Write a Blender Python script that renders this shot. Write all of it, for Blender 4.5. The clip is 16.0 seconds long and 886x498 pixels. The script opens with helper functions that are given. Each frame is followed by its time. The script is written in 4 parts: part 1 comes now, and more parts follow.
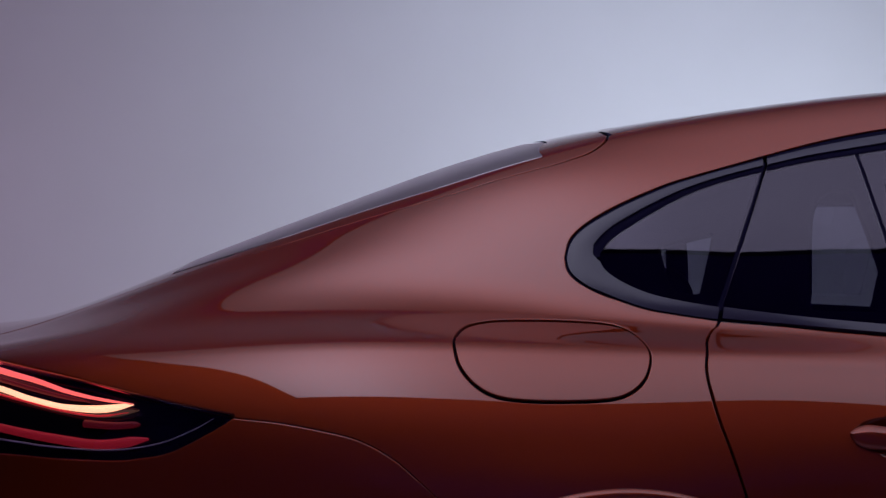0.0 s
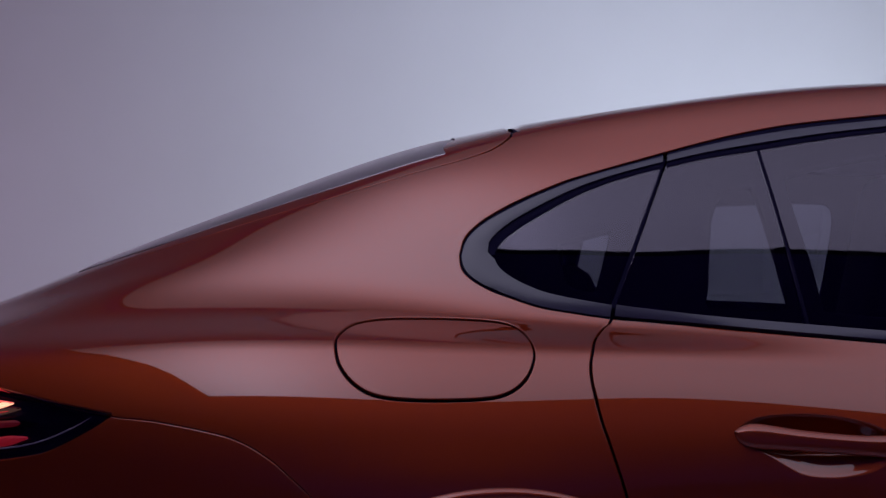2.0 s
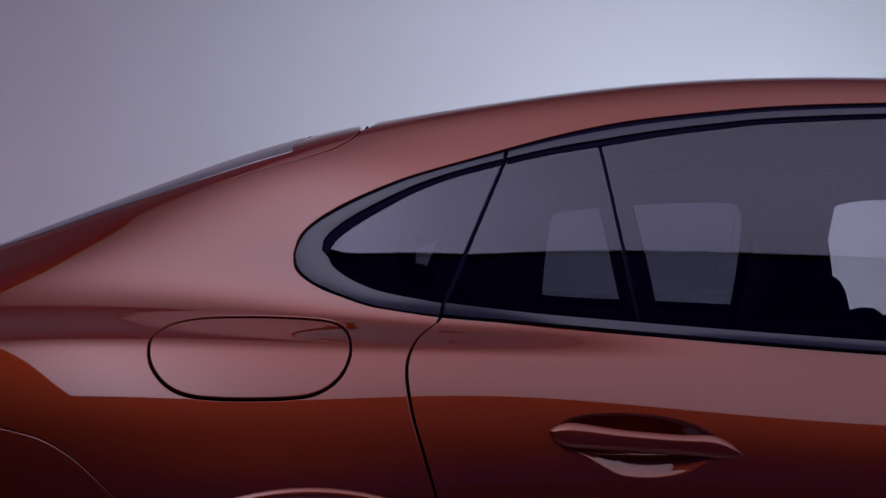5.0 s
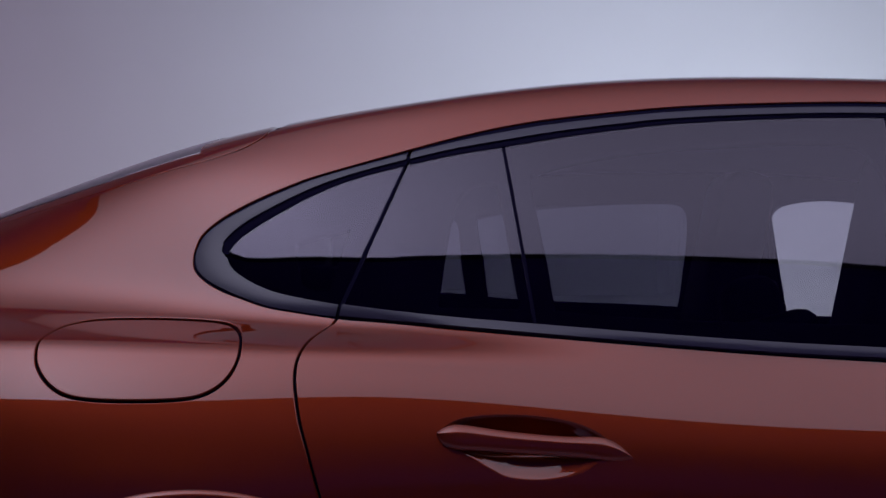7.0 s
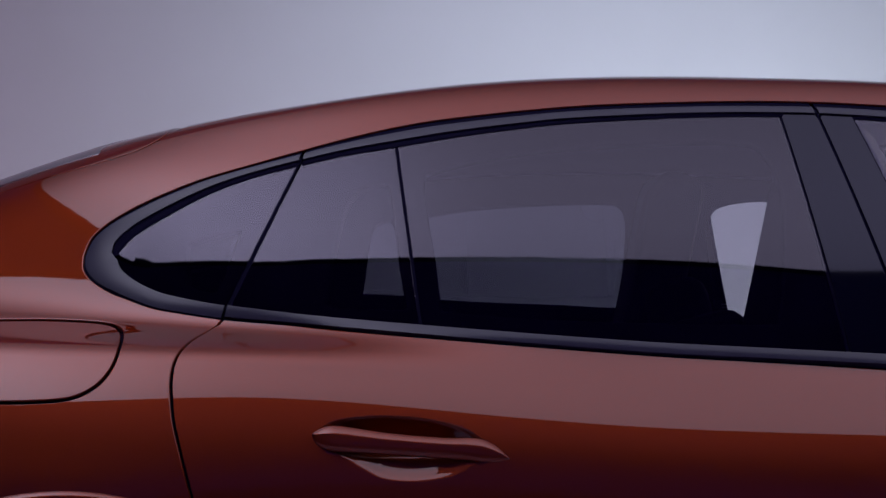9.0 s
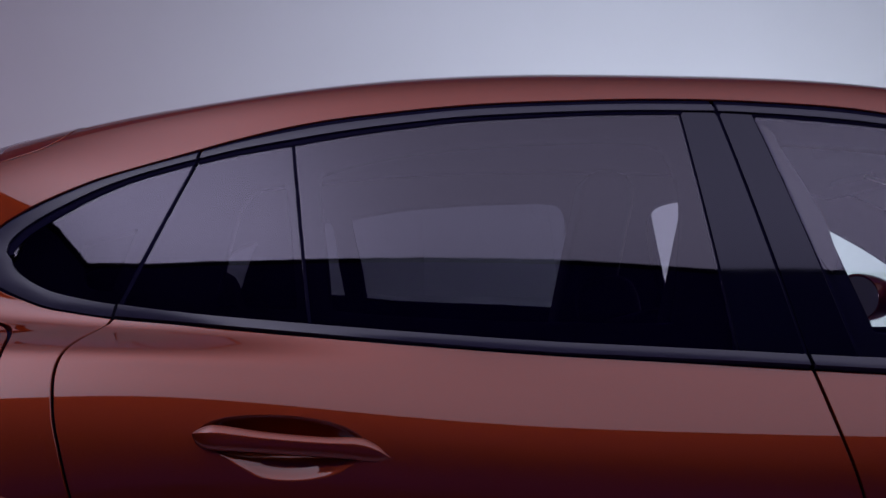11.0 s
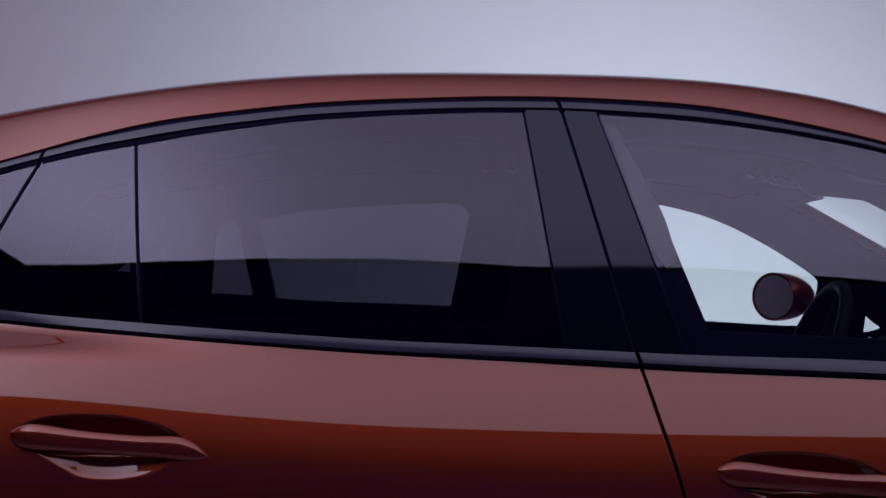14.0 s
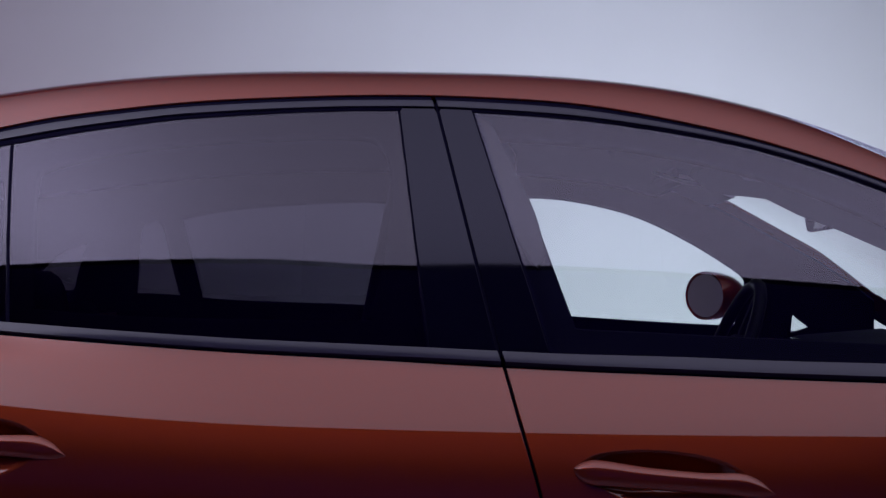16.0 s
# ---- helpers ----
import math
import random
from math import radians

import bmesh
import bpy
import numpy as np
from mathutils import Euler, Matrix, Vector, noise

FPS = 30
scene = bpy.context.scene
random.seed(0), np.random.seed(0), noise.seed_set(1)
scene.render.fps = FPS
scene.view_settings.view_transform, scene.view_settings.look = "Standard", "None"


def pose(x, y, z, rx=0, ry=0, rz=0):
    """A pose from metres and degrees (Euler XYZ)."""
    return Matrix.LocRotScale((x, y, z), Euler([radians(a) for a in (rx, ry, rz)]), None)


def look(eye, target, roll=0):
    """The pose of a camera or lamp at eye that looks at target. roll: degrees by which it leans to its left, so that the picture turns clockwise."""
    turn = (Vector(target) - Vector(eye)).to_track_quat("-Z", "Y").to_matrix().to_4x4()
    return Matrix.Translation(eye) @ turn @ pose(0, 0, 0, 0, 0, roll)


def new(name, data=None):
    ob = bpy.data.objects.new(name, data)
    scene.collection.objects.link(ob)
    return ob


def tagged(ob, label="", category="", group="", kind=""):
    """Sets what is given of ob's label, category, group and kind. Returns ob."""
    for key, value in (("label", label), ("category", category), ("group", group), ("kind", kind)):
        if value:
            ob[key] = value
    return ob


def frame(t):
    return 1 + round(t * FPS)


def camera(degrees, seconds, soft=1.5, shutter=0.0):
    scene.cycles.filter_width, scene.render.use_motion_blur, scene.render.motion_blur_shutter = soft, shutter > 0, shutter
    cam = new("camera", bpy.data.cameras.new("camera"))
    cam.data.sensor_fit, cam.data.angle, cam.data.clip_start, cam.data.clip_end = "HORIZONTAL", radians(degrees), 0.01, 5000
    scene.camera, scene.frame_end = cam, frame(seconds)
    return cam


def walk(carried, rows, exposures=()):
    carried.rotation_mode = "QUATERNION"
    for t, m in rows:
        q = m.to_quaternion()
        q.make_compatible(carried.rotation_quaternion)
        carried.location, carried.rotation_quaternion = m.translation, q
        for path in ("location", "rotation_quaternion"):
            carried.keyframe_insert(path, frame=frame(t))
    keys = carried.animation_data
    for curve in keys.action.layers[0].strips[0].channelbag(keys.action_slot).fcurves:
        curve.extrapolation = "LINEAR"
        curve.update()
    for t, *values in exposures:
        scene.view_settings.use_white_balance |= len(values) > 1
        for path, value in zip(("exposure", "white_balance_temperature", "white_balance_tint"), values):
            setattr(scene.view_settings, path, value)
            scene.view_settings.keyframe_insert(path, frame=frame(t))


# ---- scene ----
cam = camera(34.9, 16.0, soft=1.35)
# seconds, eye x y z, tilt, lean, yaw
PATH = [
    (0, -0.1215, -0.1926, 1.0538, 1.10, -1.20, -3.52),
    (0.5, -0.0713, -0.1913, 1.0537, 1.10, -1.18, -3.33),
    (1, -0.0225, -0.1899, 1.0536, 1.09, -1.16, -3.14),
    (1.5, 0.0291, -0.1886, 1.0535, 1.11, -1.14, -2.96),
    (2, 0.0800, -0.1872, 1.0534, 1.11, -1.12, -2.79),
    (2.5, 0.1383, -0.1859, 1.0533, 1.12, -1.11, -2.61),
    (3, 0.1899, -0.1845, 1.0533, 1.13, -1.09, -2.44),
    (3.5, 0.2448, -0.1832, 1.0532, 1.13, -1.07, -2.27),
    (4, 0.2925, -0.1819, 1.0531, 1.14, -1.05, -2.11),
    (6.5, 0.5257, -0.1751, 1.0526, 1.26, -0.95, -1.33),
    (7, 0.5701, -0.1738, 1.0526, 1.30, -0.93, -1.18),
    (7.5, 0.6158, -0.1724, 1.0525, 1.32, -0.91, -1.04),
    (8, 0.6612, -0.1711, 1.0524, 1.36, -0.89, -0.90),
    (8.5, 0.7161, -0.1698, 1.0523, 1.38, -0.87, -0.76),
    (9, 0.7665, -0.1684, 1.0522, 1.41, -0.85, -0.63),
    (11.5, 0.9965, -0.1617, 1.0518, 1.44, -0.75, -0.00),
    (12, 1.0369, -0.1603, 1.0517, 1.45, -0.73, 0.11),
    (12.5, 1.0811, -0.1590, 1.0516, 1.46, -0.71, 0.22),
    (13, 1.1339, -0.1577, 1.0515, 1.48, -0.69, 0.33),
    (13.5, 1.1816, -0.1563, 1.0514, 1.46, -0.67, 0.44),
    (14, 1.2348, -0.1550, 1.0513, 1.47, -0.65, 0.54),
    (14.5, 1.2869, -0.1536, 1.0513, 1.47, -0.63, 0.64),
    (15, 1.3463, -0.1523, 1.0512, 1.48, -0.61, 0.74),
    (15.5, 1.3958, -0.1509, 1.0511, 1.46, -0.60, 0.83),
    (16, 1.4513, -0.1496, 1.0510, 1.48, -0.58, 0.92),
]
walk(cam, [(t, pose(x, y, z, 90 + tilt, lean, yaw)) for t, x, y, z, tilt, lean, yaw in PATH])

# ---- world and light ----
world = bpy.data.worlds.new("studio")
scene.world = world
world.use_nodes = True
world.node_tree.nodes["Background"].inputs[0].default_value = (0.30, 0.20, 0.34, 1)
world.node_tree.nodes["Background"].inputs[1].default_value = 0.05
scene.view_settings.exposure = 0.0
SOFTBOX_STRENGTH = 3.05
SOFTBOX_COLOUR = (0.78, 0.75, 1.0, 1)
SOFTBOX_SPOT = (-2.92, -1.84, 0)   # from the middle of the box


def area_lamp(name, m, sx, sy, power, colour):
    data = bpy.data.lights.new(name, "AREA")
    data.shape, data.size, data.size_y, data.energy, data.color = "RECTANGLE", sx, sy, power, colour
    ob = new(name, data)
    ob.matrix_world = m
    return ob


area_lamp("wall_wash_lamp", look((3.0, 6.2, 0.25), (2.5, 9.4, 1.3)), 3.0, 0.3, 132, (0.75, 0.885, 0.985))
# unseen lamp, added to brighten the upper backdrop and what mirrors it
area_lamp("upper_wall_fill_lamp", look((1.8, 6.6, 3.4), (1.8, 9.4, 2.4)), 4.0, 0.4, 37, (0.68, 0.77, 0.97))
area_lamp("violet_wash_lamp", look((-3.5, 5.0, 1.2), (-1.5, 9.4, 1.6)), 1.5, 0.5, 29, (1.0, 0.66, 0.95))
# unseen fill added behind the camera; lights the drapes for navy reflections
area_lamp("indigo_fill_lamp", look((1.5, -5.0, 1.2), (1.5, -5.6, 8.0)), 8.0, 2.0, 34, (0.42, 0.30, 1.0))


# ---- materials ----
def material(name):
    m = bpy.data.materials.new(name)
    m.use_nodes = True
    return m, m.node_tree.nodes, m.node_tree.links, m.node_tree.nodes["Principled BSDF"]


def plain(name, colour, rough, metal=0.0, coat=0.0, grain=0.0, scale=200.0, bump=0.0):
    m, n, l, p = material(name)
    p.inputs["Base Color"].default_value = (*colour, 1)
    p.inputs["Roughness"].default_value = rough
    p.inputs["Metallic"].default_value = metal
    p.inputs["Coat Weight"].default_value = coat
    p.inputs["Coat Roughness"].default_value = 0.02
    if grain or bump:
        tc = n.new("ShaderNodeTexCoord")
        no = n.new("ShaderNodeTexNoise")
        no.inputs["Scale"].default_value, no.inputs["Detail"].default_value = scale, 6
        l.new(tc.outputs["Object"], no.inputs["Vector"])
        mr = n.new("ShaderNodeMapRange")
        mr.inputs["To Min"].default_value, mr.inputs["To Max"].default_value = 1 - grain, 1 + grain
        l.new(no.outputs["Fac"], mr.inputs["Value"])
        mx = n.new("ShaderNodeMix")
        mx.data_type, mx.blend_type = "RGBA", "MULTIPLY"
        mx.inputs["Factor"].default_value = 1
        mx.inputs["A"].default_value = (*colour, 1)
        l.new(mr.outputs["Result"], mx.inputs["B"])
        l.new(mx.outputs["Result"], p.inputs["Base Color"])
        if bump:
            b = n.new("ShaderNodeBump")
            b.inputs["Strength"].default_value, b.inputs["Distance"].default_value = bump, 0.002
            l.new(no.outputs["Fac"], b.inputs["Height"])
            l.new(b.outputs["Normal"], p.inputs["Normal"])
    return m


def paint_material():
    m, n, l, p = material("copper_metallic_paint")
    tc = n.new("ShaderNodeTexCoord")
    no = n.new("ShaderNodeTexNoise")
    no.inputs["Scale"].default_value, no.inputs["Detail"].default_value = 3200, 2
    l.new(tc.outputs["Object"], no.inputs["Vector"])
    ramp = n.new("ShaderNodeValToRGB")
    ramp.color_ramp.elements[0].position, ramp.color_ramp.elements[0].color = 0.3, (0.192, 0.0245, 0.0055, 1)
    ramp.color_ramp.elements[1].position, ramp.color_ramp.elements[1].color = 0.7, (0.268, 0.0355, 0.0085, 1)
    l.new(no.outputs["Fac"], ramp.inputs["Fac"])
    l.new(ramp.outputs["Color"], p.inputs["Base Color"])
    p.inputs["Metallic"].default_value = 0.9
    p.inputs["Specular Tint"].default_value = (0.60, 0.16, 0.12, 1)
    p.inputs["Roughness"].default_value = 0.53
    p.inputs["Coat Weight"].default_value = 1.0
    p.inputs["Coat IOR"].default_value = 1.62
    p.inputs["Coat Roughness"].default_value = 0.015
    return m


def glass_material(name, tint, gloss=0.02, least=0.070, sheen=(0.87, 0.81, 1.0, 1)):
    m, n, l, p = material(name)
    n.remove(p)
    out = n["Material Output"]
    tr = n.new("ShaderNodeBsdfTransparent")
    tr.inputs["Color"].default_value = (*tint, 1)
    gl = n.new("ShaderNodeBsdfGlossy")
    gl.inputs["Roughness"].default_value = gloss
    gl.inputs["Color"].default_value = sheen
    fr = n.new("ShaderNodeLayerWeight")
    fr.inputs["Blend"].default_value = 0.5
    pw = n.new("ShaderNodeMath")
    pw.operation = "POWER"
    pw.inputs[1].default_value = 5
    l.new(fr.outputs["Facing"], pw.inputs[0])
    mr = n.new("ShaderNodeMapRange")
    mr.inputs["To Min"].default_value, mr.inputs["To Max"].default_value = least, 1.0
    l.new(pw.outputs["Value"], mr.inputs["Value"])
    mx = n.new("ShaderNodeMixShader")
    l.new(mr.outputs["Result"], mx.inputs["Fac"])
    l.new(tr.outputs["BSDF"], mx.inputs[1])
    l.new(gl.outputs["BSDF"], mx.inputs[2])
    l.new(mx.outputs["Shader"], out.inputs["Surface"])
    return m


def softbox_material():
    """White cloth, brightest round its hot spot over the car's rear and duller towards the far edges."""
    m, n, l, p = material("softbox_cloth")
    n.remove(p)
    em = n.new("ShaderNodeEmission")
    em.inputs["Color"].default_value = SOFTBOX_COLOUR
    tc = n.new("ShaderNodeTexCoord")
    mp = n.new("ShaderNodeMapping")
    mp.vector_type = "TEXTURE"
    mp.inputs["Location"].default_value = SOFTBOX_SPOT
    mp.inputs["Scale"].default_value = (0.95, 2.4, 50)
    l.new(tc.outputs["Object"], mp.inputs["Vector"])
    sep = n.new("ShaderNodeSeparateXYZ")
    l.new(mp.outputs["Vector"], sep.inputs["Vector"])

    def fade(axis, least):
        sq, neg, ex, mr = (n.new("ShaderNodeMath") for _ in range(4))
        sq.operation, neg.operation, ex.operation, mr.operation = "POWER", "MULTIPLY", "EXPONENT", "MULTIPLY_ADD"
        sq.inputs[1].default_value, neg.inputs[1].default_value = 2, -1
        mr.inputs[1].default_value, mr.inputs[2].default_value = 1 - least, least
        ab = n.new("ShaderNodeMath")
        ab.operation = "ABSOLUTE"
        l.new(sep.outputs[axis], ab.inputs[0])
        for a, c in ((ab, sq), (sq, neg), (neg, ex), (ex, mr)):
            l.new(a.outputs[0], c.inputs[0])
        return mr

    mul, mr = n.new("ShaderNodeMath"), n.new("ShaderNodeMath")
    mul.operation = mr.operation = "MULTIPLY"
    l.new(fade("X", 0.42).outputs[0], mul.inputs[0])
    l.new(fade("Y", 0.05).outputs[0], mul.inputs[1])
    l.new(mul.outputs[0], mr.inputs[0])
    mr.inputs[1].default_value = SOFTBOX_STRENGTH
    l.new(mr.outputs[0], em.inputs["Strength"])
    l.new(em.outputs["Emission"], n["Material Output"].inputs["Surface"])
    return m


def glow(name, colour, strength):
    m, n, l, p = material(name)
    p.inputs["Base Color"].default_value = (*colour, 1)
    p.inputs["Emission Color"].default_value = (*colour, 1)
    p.inputs["Emission Strength"].default_value = strength
    return m


PAINT = paint_material()
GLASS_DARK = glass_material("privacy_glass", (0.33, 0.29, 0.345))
# far-side rear panes: tinted darker than the near side's
GLASS_FAR = glass_material("darker_far_privacy_glass", (0.125, 0.135, 0.16))
# rear glass: a raised, blurred mirror share stands in for its wall reflection
GLASS_REAR = glass_material("pale_sheen_rear_glass", (0.20, 0.20, 0.24), 0.32, 0.46, (1.0, 0.92, 0.94, 1))
GLASS_CLEAR = glass_material("clear_glass", (0.86, 0.90, 0.89), 0.02, 0.094)
# rubber, gloss, trim and cabin blacks carry the lens's bluish veil in their colour
RUBBER = plain("black_rubber", (0.005, 0.0035, 0.024), 0.7, grain=0.2)
RUBBER.node_tree.nodes["Principled BSDF"].inputs["Specular IOR Level"].default_value = 0.06
GLOSS_BLACK = plain("gloss_black", (0.003, 0.003, 0.010), 0.05)
GLOSS_BLACK.node_tree.nodes["Principled BSDF"].inputs["Specular IOR Level"].default_value = 0.5
GLOSS_BLACK.node_tree.nodes["Principled BSDF"].inputs["Specular Tint"].default_value = (0.78, 0.76, 1.0, 1)
TRIM = plain("satin_black_trim", (0.040, 0.037, 0.070), 0.24, coat=0.0)
TRIM.node_tree.nodes["Principled BSDF"].inputs["Specular IOR Level"].default_value = 0.45
CABIN = plain("charcoal_cabin_lining", (0.005, 0.005, 0.014), 0.8, grain=0.15, scale=60)
CABIN.node_tree.nodes["Principled BSDF"].inputs["Specular IOR Level"].default_value = 0.08
LEATHER = plain("dark_leather", (0.004, 0.004, 0.011), 0.6, grain=0.25, scale=120, bump=0.2)
LEATHER.node_tree.nodes["Principled BSDF"].inputs["Specular IOR Level"].default_value = 0.15
HEADLINING = plain("grey_headlining", (0.17, 0.16, 0.23), 0.9, grain=0.06, scale=40)
PILLAR_GREY = plain("dark_grey_trim", (0.045, 0.040, 0.050), 0.8, grain=0.06, scale=40)
WALL = plain("matt_wall_paint", (0.62, 0.60, 0.63), 0.9, grain=0.04, scale=1.5)
FLOOR = plain("studio_floor_paint", (0.38, 0.28, 0.40), 0.6, grain=0.2, scale=3)
BLACK = plain("black_cloth", (0.012, 0.010, 0.022), 0.95, grain=0.2)
# unseen south wall and ceiling, coloured violet to turn dark reflections navy
DRAPE = plain("violet_tint_drape", (0.14, 0.07, 0.42), 0.95, grain=0.2, scale=6)
TYRE = plain("tyre_rubber", (0.02, 0.02, 0.02), 0.8, grain=0.2)
GREY_LINE = plain("pale_grey_line", (0.42, 0.44, 0.52), 0.4)
ALLOY = plain("alloy", (0.5, 0.5, 0.52), 0.3, metal=1.0)
CHROME = plain("satin_chrome", (0.92, 0.92, 0.94), 0.30, metal=1.0)
DASH = plain("navy_dash_skin", (0.003, 0.004, 0.012), 0.7, grain=0.2, scale=120)
DASH.node_tree.nodes["Principled BSDF"].inputs["Specular IOR Level"].default_value = 0.15
MIRROR = plain("mirror_silver", (0.55, 0.55, 0.58), 0.03, metal=1.0)
SOFTBOX = softbox_material()
RED_TUBE = glow("red_light_tube", (1.0, 0.16, 0.14), 1.3)
RED_LINE = glow("red_light_line", (0.9, 0.04, 0.05), 0.45)
HOT_TUBE = glow("bright_light_tube", (1.0, 0.55, 0.30), 2.0)
RED_DIM = glow("glowing_red_reflector", (0.35, 0.012, 0.025), 0.45)
RED_GUIDE = glow("red_light_guide", (0.14, 0.006, 0.014), 0.30)
RED_GLASS = glass_material("smoked_lamp_glass", (0.75, 0.66, 0.74))


# ---- shape of the car body ----
CENTRE = 2.77          # the car's middle plane, y
# half width and height, from sill to roof centre, at each station along the car
SECTIONS = {
    -0.95: [(0.4, 0.24), (0.45, 0.36), (0.5, 0.5), (0.5, 0.6), (0.49, 0.7), (0.47, 0.77), (0.45, 0.82), (0.435, 0.835), (0.42, 0.85), (0.39, 0.87), (0.375, 0.8775), (0.36, 0.885), (0.33, 0.895), (0.3, 0.905), (0.26, 0.912), (0.22, 0.918), (0.14, 0.925), (0.05, 0.93), (0, 0.93)],
    -0.75: [(0.66, 0.24), (0.7, 0.36), (0.74, 0.5), (0.745, 0.62), (0.735, 0.74), (0.71, 0.82), (0.68, 0.87), (0.66, 0.885), (0.64, 0.9), (0.585, 0.915), (0.5575, 0.9175), (0.53, 0.92), (0.48, 0.926), (0.43, 0.932), (0.38, 0.937), (0.34, 0.942), (0.24, 0.95), (0.08, 0.956), (0, 0.956)],
    -0.45: [(0.78, 0.24), (0.84, 0.36), (0.89, 0.5), (0.9, 0.66), (0.895, 0.76), (0.875, 0.84), (0.84, 0.895), (0.812, 0.917), (0.786, 0.932), (0.69, 0.96), (0.655, 0.972), (0.625, 0.982), (0.57, 0.998), (0.51, 1.015), (0.46, 1.035), (0.42, 1.045), (0.3, 1.062), (0.1, 1.072), (0, 1.072)],
    -0.15: [(0.8, 0.24), (0.88, 0.36), (0.94, 0.52), (0.97, 0.705), (0.962, 0.785), (0.94, 0.855), (0.905, 0.9117), (0.88, 0.94), (0.862, 0.954), (0.738, 0.986), (0.7, 1.003), (0.656, 1.029), (0.612, 1.075), (0.54, 1.115), (0.48, 1.145), (0.43, 1.165), (0.3, 1.185), (0.1, 1.195), (0, 1.195)],
    0.2: [(0.82, 0.24), (0.9, 0.38), (0.985, 0.6), (0.998, 0.738), (0.973, 0.803), (0.953, 0.853), (0.922, 0.905), (0.896, 0.938), (0.879, 0.955), (0.766, 0.984), (0.738, 0.998), (0.712, 1.024), (0.661, 1.122), (0.6, 1.22), (0.53, 1.262), (0.47, 1.287), (0.32, 1.31), (0.1, 1.32), (0, 1.32)],
    0.5: [(0.83, 0.24), (0.9, 0.38), (0.94, 0.57), (0.966, 0.725), (0.957, 0.792), (0.935, 0.849), (0.906, 0.9022), (0.886, 0.929), (0.875, 0.95), (0.79, 0.972), (0.771, 0.99), (0.763, 1.03), (0.714, 1.13), (0.655, 1.23), (0.59, 1.3), (0.538, 1.3475), (0.42, 1.3615), (0.12, 1.3775), (0.0, 1.3775)],
    0.85: [(0.85, 0.24), (0.91, 0.39), (0.932, 0.58), (0.942, 0.715), (0.936, 0.793), (0.917, 0.842), (0.893, 0.883), (0.874, 0.912), (0.856, 0.94), (0.83, 0.97), (0.816, 1.0), (0.797, 1.045), (0.741, 1.155), (0.673, 1.272), (0.625, 1.335), (0.573, 1.3944), (0.455, 1.4084), (0.14, 1.433), (0.0, 1.433)],
    1.1: [(0.8579, 0.24), (0.9144, 0.3968), (0.9307, 0.5816), (0.9401, 0.7069), (0.9336, 0.785), (0.9141, 0.8316), (0.8909, 0.8698), (0.873, 0.8983), (0.8551, 0.9268), (0.8315, 0.9637), (0.8173, 1.0061), (0.8031, 1.0485), (0.7466, 1.1629), (0.676, 1.2871), (0.6342, 1.3484), (0.5831, 1.408), (0.4651, 1.422), (0.1474, 1.4473), (0.0, 1.4473)],
    1.35: [(0.86, 0.24), (0.915, 0.4), (0.93, 0.58), (0.94, 0.7), (0.934, 0.775), (0.915, 0.822), (0.891, 0.862), (0.872, 0.892), (0.853, 0.922), (0.829, 0.955), (0.8155, 1.0), (0.802, 1.045), (0.747, 1.16), (0.678, 1.285), (0.638, 1.35), (0.588, 1.4089), (0.47, 1.4229), (0.15, 1.4465), (0.0, 1.4465)],
    1.9: [(0.86, 0.24), (0.915, 0.4), (0.93, 0.58), (0.94, 0.695), (0.934, 0.77), (0.915, 0.816), (0.891, 0.857), (0.872, 0.886), (0.853, 0.915), (0.826, 0.95), (0.813, 0.9875), (0.8, 1.025), (0.75, 1.13), (0.69, 1.24), (0.655, 1.3), (0.608, 1.359), (0.49, 1.373), (0.15, 1.397), (0.0, 1.397)],
    2.35: [(0.86, 0.24), (0.92, 0.4), (0.937, 0.58), (0.945, 0.68), (0.938, 0.76), (0.919, 0.812), (0.895, 0.852), (0.8785, 0.876), (0.862, 0.9), (0.83, 0.935), (0.815, 0.955), (0.8, 0.975), (0.765, 1.04), (0.725, 1.115), (0.695, 1.155), (0.65, 1.18), (0.47, 1.212), (0.16, 1.228), (0, 1.228)],
    2.85: [(0.86, 0.24), (0.93, 0.4), (0.952, 0.58), (0.957, 0.7), (0.945, 0.78), (0.92, 0.83), (0.89, 0.865), (0.876, 0.875), (0.862, 0.885), (0.83, 0.9), (0.815, 0.9075), (0.8, 0.915), (0.77, 0.93), (0.735, 0.945), (0.7, 0.955), (0.65, 0.965), (0.47, 0.98), (0.16, 0.99), (0, 0.99)],
    3.6: [(0.8, 0.22), (0.9, 0.38), (0.945, 0.55), (0.95, 0.66), (0.94, 0.73), (0.915, 0.775), (0.885, 0.805), (0.87, 0.8125), (0.855, 0.82), (0.82, 0.83), (0.8, 0.8325), (0.78, 0.835), (0.73, 0.838), (0.68, 0.84), (0.62, 0.84), (0.56, 0.84), (0.4, 0.845), (0.14, 0.855), (0, 0.855)],
    4.25: [(0.45, 0.2), (0.52, 0.3), (0.58, 0.42), (0.6, 0.5), (0.59, 0.56), (0.57, 0.6), (0.55, 0.625), (0.535, 0.6325), (0.52, 0.64), (0.49, 0.65), (0.475, 0.6525), (0.46, 0.655), (0.42, 0.66), (0.38, 0.665), (0.34, 0.67), (0.3, 0.672), (0.2, 0.675), (0.07, 0.68), (0, 0.68)],
}


